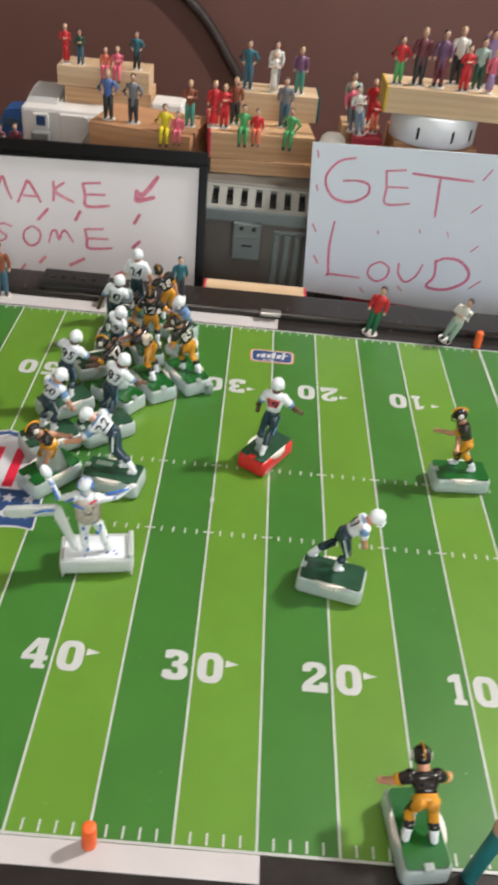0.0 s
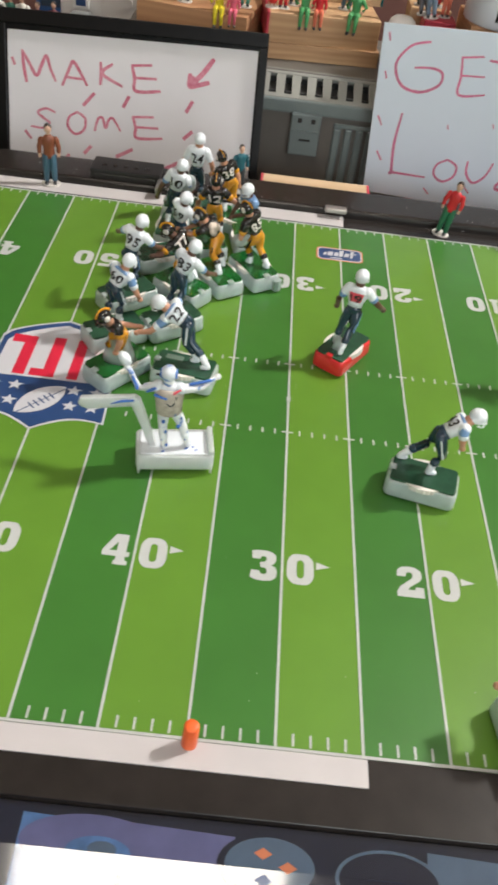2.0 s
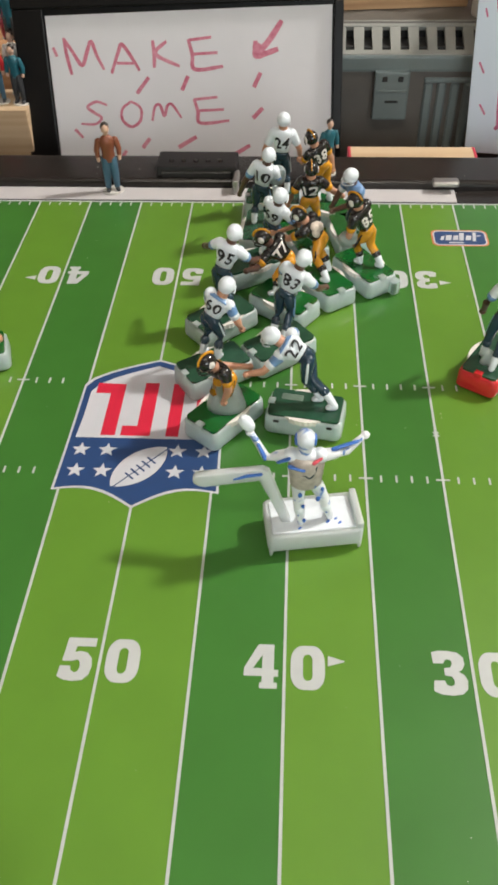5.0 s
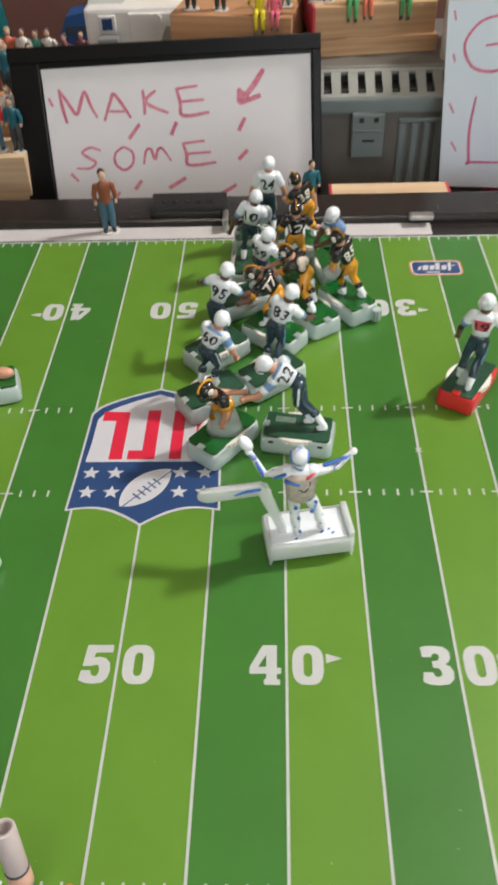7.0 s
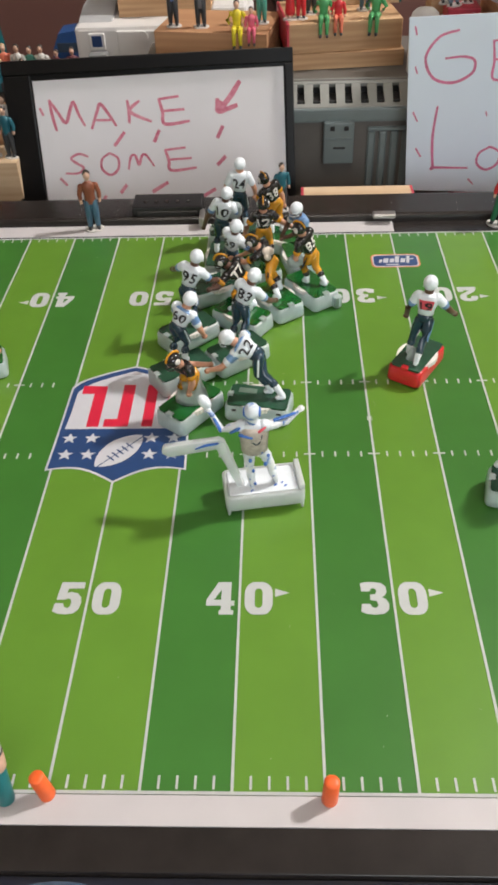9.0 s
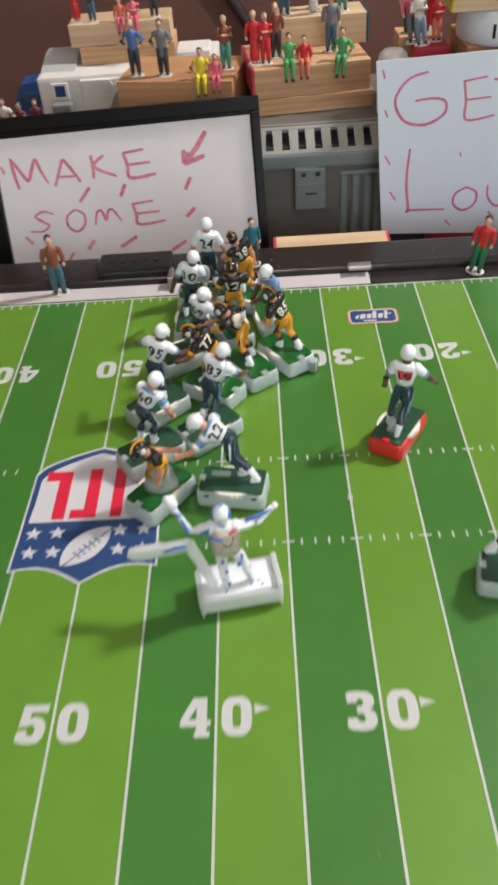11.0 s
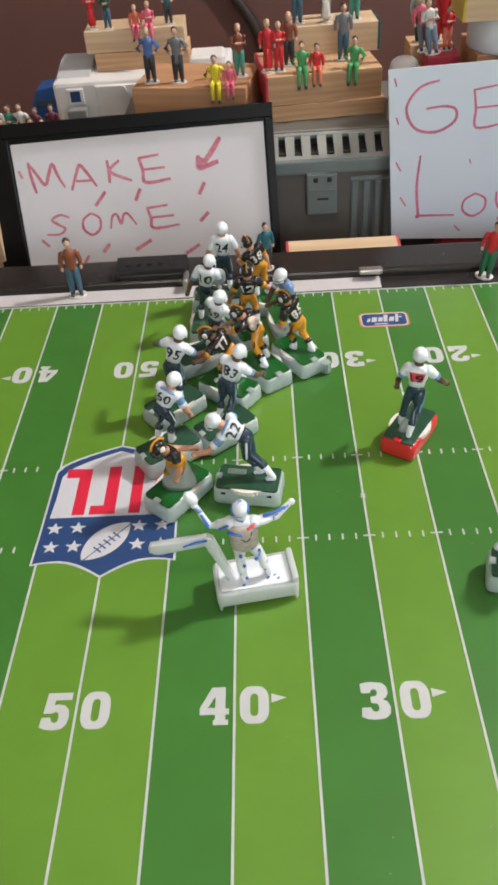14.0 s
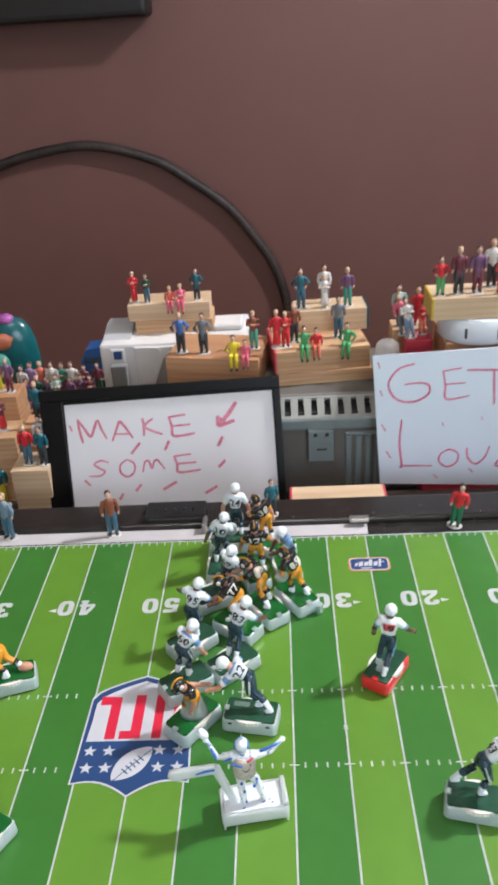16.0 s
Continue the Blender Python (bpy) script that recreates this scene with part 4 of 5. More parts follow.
for dx, dz in ((-22, 66), (-10, 70), (2, 68)):
    ball(bm, (dx, -4, dz), (8, 7, 5.5))
part("crest", bm, MAGENTA, toy)
bm = bmesh.new()
ball(bm, (-12, -14, 26), (15, 8, 12))
part("front_bulge", bm, PAINT["seagreen"], toy)
blue_toy = tagged(empty("blue_toy", pose(-0.103, 0.484, 0.0032)), "small blue and grey plastic toy vehicle", "toy")
bm = bmesh.new()
prism(bm, [(-14, 14), (14, 14), (14, 38), (8, 42), (-6, 40), (-12, 28)], -12, 12, m=Matrix.Rotation(math.pi / 2, 4, "X"))
part("body", bm, BLUE_PLASTIC, blue_toy)
bm = bmesh.new()
box(bm, -14, 14, -11.5, 11.5, 2, 13.8, 1)
part("chassis", bm, DEVICE_GREY, blue_toy)
for sx in (-8, 8):
    bm = bmesh.new()
    disc(bm, sx, 4.5, 4.5, 4.5, 9, 13, m=Matrix.Rotation(math.pi / 2, 4, "X"), n=18)
    part("wheel", bm, BLACK_MATT, blue_toy)
bm = bmesh.new()
box(bm, -8, 13, -12.6, -11.9, 26, 33, 0.2)
part("window", bm, STEEL_PRINT, blue_toy)

# cable on the wall and the dark box above
bm = bmesh.new()
pts = smooth_line([(x, 1532, z) for x, z in ((-640, 0), (-575, 32), (-510, 60), (-440, 79), (-371, 89), (-320, 92), (-270, 85), (-217, 70), (-160, 48), (-110, 14), (-65, -18), (-26, -50),
                                            (8, -90), (35, -129), (60, -166), (76, -204), (90, -254), (98, -330), (100, -430), (100, -560))], 5)
tube(bm, pts, [10.4] * len(pts), 0, 10, up=(0, 1, 0))
tagged(part("wall_cable", bm, CABLE_BLACK), "thick black braided cable arching in front of the wall", "cable")
bm = bmesh.new()
box(bm, -760, -149, 1470, 1549, 324, 690, 12, seg=3)
tagged(part("wall_screen", bm, BLACK_MATT), "black plastic screen casing fixed to the wall", "screen")

# ---- game pieces ----
KITS = {
    # jersey, sleeve, trousers, skin, helmet, number, sock, stripe, cuff
    "white": [WHITE_GLOSS, SKY_BLUE, NAVY_GLOSS, SKIN_TAN, WHITE_GLOSS, INK_BLACK, WHITE_GLOSS, WHITE_GLOSS, NAVY_GLOSS],
    "white_dark": [WHITE_GLOSS, WHITE_GLOSS, NAVY_GLOSS, SKIN_BROWN, WHITE_GLOSS, INK_BLACK, WHITE_GLOSS, SKY_BLUE, NAVY_GLOSS],
    "blue": [SKY_BLUE, SKY_BLUE, NAVY_GLOSS, SKIN_BROWN, WHITE_GLOSS, INK_BLACK, WHITE_GLOSS, WHITE_GLOSS, NAVY_GLOSS],
    "black": [BLACK_GLOSS, BLACK_GLOSS, GOLD_PAINT, SKIN_TAN, BLACK_GLOSS, NUMBER_WHITE, WHITE_GLOSS, GOLD_PAINT, BLACK_GLOSS],
    "black_dark": [BLACK_GLOSS, BLACK_GLOSS, GOLD_PAINT, SKIN_BROWN, BLACK_GLOSS, NUMBER_WHITE, WHITE_GLOSS, GOLD_PAINT, BLACK_GLOSS],
    "plain": [WHITE_GLOSS, WHITE_GLOSS, NAVY_GLOSS, SKIN_TAN, WHITE_GLOSS, INK_BLACK, WHITE_GLOSS, WHITE_GLOSS, NAVY_GLOSS],
    "marked": [WHITE_GLOSS, INKED_WHITE, INKED_WHITE, INKED_WHITE, INKED_HELMET, BLUE_STREAK, INKED_WHITE, BLUE_STREAK, WHITE_GLOSS],
}
TORSO = ((0.0, 2.9, 2.5), (0.18, 3.4, 2.9), (0.45, 3.6, 2.7), (0.68, 4.8, 3.1), (0.86, 5.5, 3.1), (0.97, 4.5, 2.7), (1.04, 2.2, 1.9))


def athlete(kit, number, head, hip, feet, hands, facing, patch=None, back=None, knee=3.0, chest=None, plinth=0, helm=0.88, blob=None, lump=None, crook=0.0):
    """One moulded player figure, in mm from the middle of its base."""
    bm = bmesh.new()
    head, hip = Vector(head), Vector(hip)
    up = (head - hip).normalized()
    fwd = V(math.cos(radians(facing)), math.sin(radians(facing)), 0)
    if abs(fwd.dot(up)) > 0.97:
        fwd = V(0, 0, -1)
    if chest:
        tf = Vector(chest)
        tf = (tf - up * tf.dot(up)).normalized()
    else:
        tf = (fwd - up * fwd.dot(up)).normalized()
    side = up.cross(tf).normalized()          # to the figure's left
    gside = V(-fwd.y, fwd.x, 0)
    neck = head - up * 5.0
    axis = neck - hip

    def width(s):
        for a, b in zip(TORSO, TORSO[1:]):
            if s <= b[0]:
                t = (s - a[0]) / (b[0] - a[0])
                t = t * t * (3 - 2 * t)
                return a[1] + (b[1] - a[1]) * t, a[2] + (b[2] - a[2]) * t
        return TORSO[-1][1:]

    def skin(s, q, out=0.0):
        w, d = (q * (0.86 if kit == "marked" else 1.0) for q in width(s))
        c, n = math.cos(q), math.sin(q)
        f = lambda v: math.copysign(abs(v) ** 0.78, v)
        return hip + axis * s + side * ((w + out) * f(c)) + tf * ((d + out) * f(n))

    cuts = [0, 0.09, 0.18, 0.3, 0.45, 0.57, 0.68, 0.78, 0.86, 0.92, 0.97, 1.04]
    secs = [[skin(s, 2 * math.pi * j / 16) for j in range(16)] for s in cuts]
    rings(bm, secs[:4], 2)
    rings(bm, secs[3:], 0)
    if kit == "white" or kit == "black":
        rings(bm, [[skin(s, 2 * math.pi * j / 16, 0.18) for j in range(16)] for s in (0.93, 0.97, 1.03)], 1)
    # the shape of the back, for the number
    if patch is not None:
        secs = [[skin(s, -math.pi / 2 + a * 0.55, 0.22) for a in (-1, -0.5, 0, 0.5, 1)] for s in (0.5, 0.6, 0.72, 0.84)]
        rows = [[bm.verts.new(p * MM) for p in r] for r in secs]
        for a, b in zip(rows, rows[1:]):
            for i in range(4):
                bm.faces.new((a[i], a[i + 1], b[i + 1], b[i])).material_index = 9
    if back is not None:
        frame_rot = Matrix((side, tf, up)).transposed()
        for a, s, r in ((0.0, 0.66, (3.0, 1.6, 2.6)), (0.35, 0.56, (2.2, 1.5, 2.4)), (-0.4, 0.54, (2.0, 1.3, 2.2)), (0.1, 0.8, (2.2, 1.2, 1.6))):
            ball(bm, skin(s, -math.pi / 2 + a), r, 9, frame_rot, n=9, v=5)
    if number:
        lettered(bm, number, lambda a, b: skin(0.64 + b * (0.40 if patch is None else 0.29), -math.pi / 2 - a * (1.2 if patch is None else 0.85), 0.36 if patch is None else 0.5), 5, 0.02)
    if lump:
        ball(bm, lump[:3], lump[3:], 3, n=10, v=6)
    if blob:
        for dx, dy, dz, k in ((0, 0, 0, 1.0), (1.2, -0.4, 1.6, 0.7), (-1.0, 0.5, -1.4, 0.75)):
            ball(bm, Vector(blob[:3]) + V(dx, dy, dz), [q * k for q in blob[3:]], 10, n=10, v=6)
    if plinth:
        c = (Vector((*feet[0][:2], 0)) + Vector((*feet[1][:2], 0))) / 2
        rings(bm, [[c + V(r * 5.0 * plinth * math.cos(q), r * 3.6 * plinth * math.sin(q), 9.4 + (z - 9.4) * plinth) for q in [2 * math.pi * j / 14 for j in range(14)]] for r, z in ((1.05, 9.4), (1.0, 11), (0.72, 16), (0.45, 20))], 10)
    g = 0.92 if kit == "marked" else 1.0
    limb = lambda line, radii, *rest: tube(bm, line, [r * g for r in radii], *rest)
    # legs
    for i, sgn in ((0, 1), (1, -1)):
        f = Vector((*feet[i][:2], feet[i][2] if len(feet[i]) > 2 else 10.0))
        h = hip + gside * ((1.7 if kit != "marked" else 2.1) * sgn) + up * 0.5
        ank = f + V(0, 0, 1.2) - fwd * 0.8
        k = (h + ank) / 2 + fwd * knee + gside * (0.5 * sgn)
        calf = k * 0.55 + ank * 0.45 - fwd * 0.6
        limb([h, h * 0.5 + k * 0.5 + tf * 0.3, k, calf], [2.7, 2.45, 1.9, 1.75], 2)
        limb([calf, ank], [1.75, 1.25], 6)
        limb([calf - (calf - k) * 0.15, calf + (ank - calf) * 0.05], [1.95, 1.9], 8)
        limb([ank - V(0, 0, 0.3), ank + fwd * 2.3 - V(0, 0, 0.6)], [1.35, 1.15], 6)
        out = gside * sgn
        if kit != "marked":
            limb([h + out * 2.2, (h + k) / 2 + out * 2.0, k + out * 1.5], [0.55, 0.55, 0.5], 7 if "black" not in kit else 8, 6)
    # arms
    sh = hip + axis * 0.86
    for i, sgn in ((0, 1), (1, -1)):
        a = sh + side * (4.7 * sgn)
        hand = Vector(hands[i])
        reach = (hand - a)
        elbow = a + reach * 0.48 + (V(0, 0, -1) * 1.4 + side * sgn * 1.5 - tf * 0.5)
        if i == 0:
            elbow = elbow - V(0, 0, crook)
        ball(bm, a - side * sgn * 0.5 + up * 0.2, (2.5, 2.5, 2.4), 0, n=10, v=6)
        limb([a, a * 0.45 + elbow * 0.55], [2.2, 1.9], 1)
        if kit != "marked":
            cuff = a * 0.45 + elbow * 0.55
            limb([cuff - (elbow - a) * 0.06, cuff + (elbow - a) * 0.02], [2.1, 2.05], 7)
        limb([a * 0.45 + elbow * 0.55, elbow, hand], [1.55, 1.45, 1.05], 3)
        ball(bm, hand + reach.normalized() * 0.6, (1.4, 1.4, 1.25), 3, n=8, v=5)
    # helmet with face bar
    hf = (fwd * 0.75 + tf * 0.25).normalized()
    hu = (up * 0.4 + V(0, 0, 0.6)).normalized()
    hf = (hf - hu * hf.dot(hu)).normalized()
    hs = hu.cross(hf)
    rot = Matrix((hf, hs, hu)).transposed()
    tube(bm, [neck, head], [2.1, 2.2], 3)
    ball(bm, head, (4.05 * helm, 3.6 * helm, 3.85 * helm), 4, rot, 16, 10, zmin=-0.72)
    ball(bm, head + hf * 1.6 - hu * 0.9, (1.85, 2.1, 2.25), 3, rot, 10, 6)
    if "black" in kit:
        arc = [head + hf * (4.15 * helm * math.cos(q)) + hu * (3.95 * helm * math.sin(q)) for q in [radians(25 + 13 * j) for j in range(11)]]
        tube(bm, arc, [0.8] * len(arc), 7, 6, flat=0.35, up=tuple(hs))
    if "black" in kit or kit == "marked":
        for sgn in (1, -1):
            ball(bm, head + hs * (3.2 * helm * sgn), (1.5, 0.5, 1.5) if kit != "marked" else (2.3, 0.6, 1.7), 5, rot, 8, 5)
    for dz in (-0.8, -2.4):
        bar = [head + hf * (4.9 * helm * math.cos(q)) + hs * (3.45 * helm * math.sin(q)) + hu * dz for q in [radians(-80 + 20 * j) for j in range(9)]]
        tube(bm, bar, [0.3] * 9, 5 if kit == "marked" else (4 if kit != "black" else 8), 5)
    return bm


def base_parts(piece, shell, top, dial=True, tab=False, window=False):
    bm = bmesh.new()
    secs = []
    for inset, z in ((0.6, 0.6), (0.2, 1.2), (0.0, 2.0), (0.25, 7.6), (0.7, 8.5), (1.5, 8.7)):
        secs.append([V(x, y, z) for x, y in round_rect(-14.3 + inset, 14.3 - inset, -8.2 + inset, 8.2 - inset, 2.4)])
    rings(bm, secs)
    part("base", bm, shell, piece)
    bm = bmesh.new()
    pts = round_rect(-13.1, 13.1, -7.1, 7.1, 1.6, 3)
    prism(bm, pts, 8.5, 9.5)
    part("base_plate", bm, top, piece)
    bm = bmesh.new()
    box(bm, -14.0, -11.4, -1.6, 1.6, 8.0, 10.0, 0.5, seg=2)
    part("lug", bm, shell, piece)
    for sx in (-10, 10):
        bm = bmesh.new()
        for sy in (-4, 0, 4):
            tube(bm, [V(sx, sy, 1.4), V(sx * 1.04, sy, 0.2)], [0.5, 0.25], 0, 5)
        part("bristles", bm, shell, piece)
    if dial:
        bm = bmesh.new()
        pts = []
        for i in range(72):
            q = 2 * math.pi * i / 72
            k = 1.0 + 0.03 * (i % 2)
            pts.append((10.6 * k * math.cos(q), 8.8 * k * math.sin(q)))
        prism(bm, pts, 7.1, 9.2)
        part("dial", bm, DIAL_CREAM, piece, "cream toothed steering dial")
    if tab:
        bm = bmesh.new()
        prism(bm, round_rect(-17.4, -12.8, -7.8, -3.2, 1.6, 4), 0.8, 7.0, r=0.6)
        part("tab", bm, shell, piece)
    if window:
        # pale rectangle paints a reflection onto the plate
        bm = bmesh.new()
        prism(bm, round_rect(-9.5, -1.5, 1.6, 4.8, 0.5, 3), 9.45, 9.62)
        part("plate_glint", bm, PLATE_GLINT, piece, "pale rectangular reflection painted on the plate")
        for sx in (-9.6, 9.8):
            bm = bmesh.new()
            box(bm, sx - 1.0, sx + 1.0, -8.5, -7.7, 6.6, 7.5, 0.2)
            part("slot", bm, BLACK_MATT, piece)


def game_piece(label, centre, turn, kit, number, head, hip, feet, hands, facing, shell=CLEAR_BASE, top=GREEN_BRIGHT, tab=False, window=False, **more):
    piece = empty("game_piece", pose(centre[0] * MM, centre[1] * MM, 0.0002, 0, 0, turn))
    base_parts(piece, shell, top, tab=tab, window=window)
    rel = lambda p: (p[0] - centre[0], p[1] - centre[1], *p[2:])
    if "lump" in more:
        more["lump"] = rel(more["lump"])
    if "blob" in more:
        more["blob"] = rel(more["blob"])
    bm = athlete(kit, number, rel(head), rel(hip), [rel(f) for f in feet], [rel(h) for h in hands], facing, **more)
    extra = more.get("patch") or more.get("back") or WHITE_GLOSS
    fig = part("player_figure", bm, KITS[kit] + [extra, CLEAR_BASE], piece, "painted plastic football player figure")
    fig.matrix_basis = pose(0, 0, 0, 0, 0, -turn)
    return tagged(piece, label, "game piece", "football game pieces")


DG = dict(top=GREEN_DULL)
W_LABEL = "white and navy football player figure on a dark green base"
B_LABEL = "black and gold football player figure on a bright green base"
game_piece("white-shirted player leaning far forward on a dark base", (59, 43.3), -10, "white", "22", (46, 49, 36.5), (59.5, 47, 28.5), [(63.5, 45.5), (68.5, 41)], [(38, 43, 24), (50, 56, 26)], 180, chest=(0, 0.8, -0.6), window=True, **DG)
game_piece("black and gold player bent over a glossy green base", (29, 42), 52, "black", "", (24.5, 37, 34), (31, 41.5, 24), [(33, 43), (27, 41)], [(30, 34, 19), (38, 47, 24)], 225, plinth=1.4)
game_piece("white-shirted player with dark number on a dark green base", (23, 67.5), 35, "white", "60", (29, 74, 40), (22, 71, 26), [(19, 72), (25, 69)], [(23, 80, 24), (34, 72, 22)], 60, **DG)
game_piece(W_LABEL, (23.5, 99.5), 42, "white_dark", "95", (30, 104, 44), (24, 103, 26), [(22, 101), (27, 99)], [(17, 114, 32), (38, 112, 27)], 74, **DG)
game_piece(W_LABEL, (48, 81.5), 38, "white_dark", "83", (57, 88, 43), (50, 86, 27), [(46, 84), (50, 79)], [(50, 96, 31), (66, 96, 25)], 68, **DG)
game_piece("black and gold player crouching low on a green base", (49.5, 112), 144, "black_dark", "77", (40, 121, 32), (52, 121, 21), [(45, 112), (55, 115)], [(34, 113, 21), (36, 122, 18)], 185, chest=(-0.1, 0.75, -0.6), plinth=1.0)
game_piece("black and gold player with a tan putty back", (66.5, 127), 125, "black", "", (55, 131, 37), (65, 132, 24), [(67, 122), (68, 131)], [(44, 136, 25), (47, 139, 24)], 155, back=TAN_CLAY)
game_piece("black and gold player with white number on a green base", (84.5, 137.5), 125, "black", "85", (78, 132, 43), (85, 137, 25), [(82, 137), (91, 134)], [(76, 133, 23), (78, 142, 25)], 140, blob=(76, 132, 25, 4.2, 2.6, 3.6), tab=True)
game_piece(W_LABEL, (34.5, 140), 30, "white_dark", "69", (47, 137, 42), (43, 142, 25), [(39, 144), (45, 143)], [(50, 149, 25), (57, 142, 25)], 58, **DG)
game_piece("blue-shirted player with white helmet facing the crowd", (79, 168), 102, "blue", "", (77, 155, 42), (82, 161, 25), [(84, 166), (80, 161)], [(70, 152, 27), (70, 160, 25)], 215)
game_piece("black and gold player with arms spread wide", (57.5, 161.5), 112, "black", "12", (60, 161, 42), (60, 164, 25), [(56, 165), (64, 165)], [(50, 163, 24), (74, 164, 28)], 92)
game_piece("white-shirted player carrying a pale round pad", (36.5, 170), 86, "white_dark", "10", (41, 170, 44), (37, 172, 26), [(34, 171), (40, 173)], [(27, 178, 21), (46, 177, 27)], 80, blob=(44.5, 171.5, 33.5, 4.2, 2.0, 5.0), **DG)
game_piece("tall white-shirted player beside the far rim", (42, 198), 0, "plain", "24", (47, 200, 47), (46, 202, 27), [(43, 201), (49, 201)], [(37, 204, 25), (55, 204, 27)], 88, **DG)
game_piece("black and gold player with white number near the rim", (71, 190), 150, "black", "38", (60, 194, 41), (67, 196, 25), [(64, 192), (70, 193)], [(55, 197, 29), (71, 199, 23)], 120)
game_piece("white player with red back patch on a red base", (131, 73.8), 57, "white_dark", "19", (133, 75, 45.5), (132, 73, 27.5), [(127, 74), (129, 65)], [(125, 79, 27), (146, 78, 28)], 72, shell=RED_BASE, top=GREEN_DULL, patch=RED_PATCH, knee=1.0, plinth=0.55)
game_piece("running navy and white player leaning forward", (161.3, -10), -13, "white", "43", (175.6, -4.6, 37.6), (162.8, -6.6, 28), [(152.4, -2, 10), (163.2, -9.6)], [(173, -1, 27), (172, -10, 26)], 0, **DG)
game_piece("black and gold player diving forward on a green base", (-75, 74), 17, "black", "", (-93.5, 85, 30), (-78.5, 77, 23), [(-75.5, 70), (-67.5, 76)], [(-97.5, 78, 20), (-95.5, 89, 20)], 190, lump=(-66.5, 76.5, 11.6, 4.6, 2.8, 2.6))
game_piece("black and gold player kneeling on a green base", (-59.5, -26), 60, "black", "", (-65, -20, 36), (-62, -26, 22), [(-63, -30), (-55, -24)], [(-70, -28, 22), (-55, -16, 20)], 200)
game_piece("black and gold player bending over near the sideline", (184, -118), 98, "black", "", (182, -106.5, 31), (183.5, -118, 24), [(179, -122), (188, -122)], [(171, -110, 21), (193, -106, 20)], 92)
game_piece(B_LABEL, (229, 68), 4, "black", "", (222, 72, 40), (229, 69, 25), [(226, 72), (234, 67)], [(214, 74, 28), (222, 62, 26)], 180)

# passer with a throwing lever
passer = tagged(empty("passer_piece", pose(0.0612, -0.0085, 0.0002, 0, 0, 9)), "white plastic passer figure with a throwing lever on a white base", "game piece", "football game pieces")
bm = bmesh.new()
secs = []
for inset, z in ((0.8, 2.2), (0.2, 3.0), (0.0, 4.0), (0.0, 9.0), (0.5, 9.8)):
    secs.append([V(x, y, z) for x, y in round_rect(-15.3 + inset, 15.3 - inset, -8.4 + inset, 8.4 - inset, 2.2)])
for inset, z in ((1.5, 9.8), (1.6, 9.0)):
    secs.append([V(x, y, z) for x, y in round_rect(-15.3 + inset, 15.3 - inset, -8.4 + inset, 8.4 - inset, 1.2)])
rings(bm, secs)
part("base", bm, MILKY_CLEAR, passer)
bm = bmesh.new()
box(bm, -13.6, 12.8, -6.75, 6.75, 8.4, 10.0, 0.4)
part("base_plate", bm, WHITE_GLOSS, passer)
bm = bmesh.new()
box(bm, 12.9, 15.2, -7.6, 7.6, 9.5, 12.2, 0.8, seg=2)
part("end_wall", bm, MILKY_CLEAR, passer)
for px, py in ((-14, -7), (14, -7), (-14, 7), (14, 7)):
    bm = bmesh.new()
    tube(bm, [V(px, py, 3.5), V(px * 1.02, py * 1.02, 0.3)], [1.1, 0.5], 0, 6)
    part("foot", bm, MILKY_CLEAR, passer)
bm = bmesh.new()
rel = Matrix.Rotation(radians(-9), 3, "Z")
L = lambda x, y, z: rel @ V(x - 61.2, y + 8.5, z)
lever_m = rel.to_4x4() @ Matrix.Translation((-61.2, 8.5, 0)) @ Matrix.Rotation(math.pi / 2, 4, "X")
prism(bm, [(54.5, 9), (51.6, 9), (44.9, 29.6), (27.2, 25.2), (26.2, 26.4), (24.4, 26.6), (24.2, 28.2), (25.0, 30.0), (45.6, 33.6), (47.6, 32.3)], 9.6, 12.2, m=lever_m, r=0.5)
part("throwing_lever", bm, WHITE_BASE, passer, "milky white plastic throwing lever")
bm = bmesh.new()
tube(bm, [L(45, -12.5, 32.2), L(41, -12.5, 31.4), L(37, -12.5, 29.6)], [0.7, 0.8, 0.4], 0, 6, flat=0.5)
part("ink_streak", bm, BLUE_STREAK, passer)
bm = athlete("marked", "", L(58, -11, 46), L(58.5, -10.5, 28), [L(57.5, -12, 10.4), L(66.5, -9.5, 10.4)], [L(42, -4, 41), L(75, -5, 42)], 80, helm=0.84, knee=0.5, crook=3.5)
for a, b in ((L(46, -8, 35), L(44, -6.5, 39)), (L(53, -12, 39), L(50, -10.5, 36)), (L(66, -9, 40.5), L(73, -6.5, 41.5))):
    tube(bm, [a + V(0, -1.0, 0.65), b + V(0, -1.0, 0.65)], [0.85, 0.65], 5, 6, flat=0.75)
ball(bm, L(40.6, -3.4, 44.5), (2.1, 2.1, 3.4), 0, Matrix.Rotation(radians(-30), 3, "Y"))
for x, y, z, r in ((56.9, -13.6, 24.5, 0.75), (57.9, -13.7, 19.5, 0.6), (56.6, -13.5, 15.5, 0.55), (62.4, -12.6, 22.0, 0.8), (65.3, -11.7, 15.4, 0.6), (63.6, -12.2, 26.0, 0.6), (58.4, -13.9, 13.0, 0.6), (61.0, -13.4, 28.6, 0.7)):
    ball(bm, L(x, y, z), (r, 0.6, r * 1.3), 5, n=8, v=5)
part("player_figure", bm, KITS["marked"] + [WHITE_GLOSS, WHITE_GLOSS], passer, "white plastic figure with blue streaks, arm raised")
bm = bmesh.new()
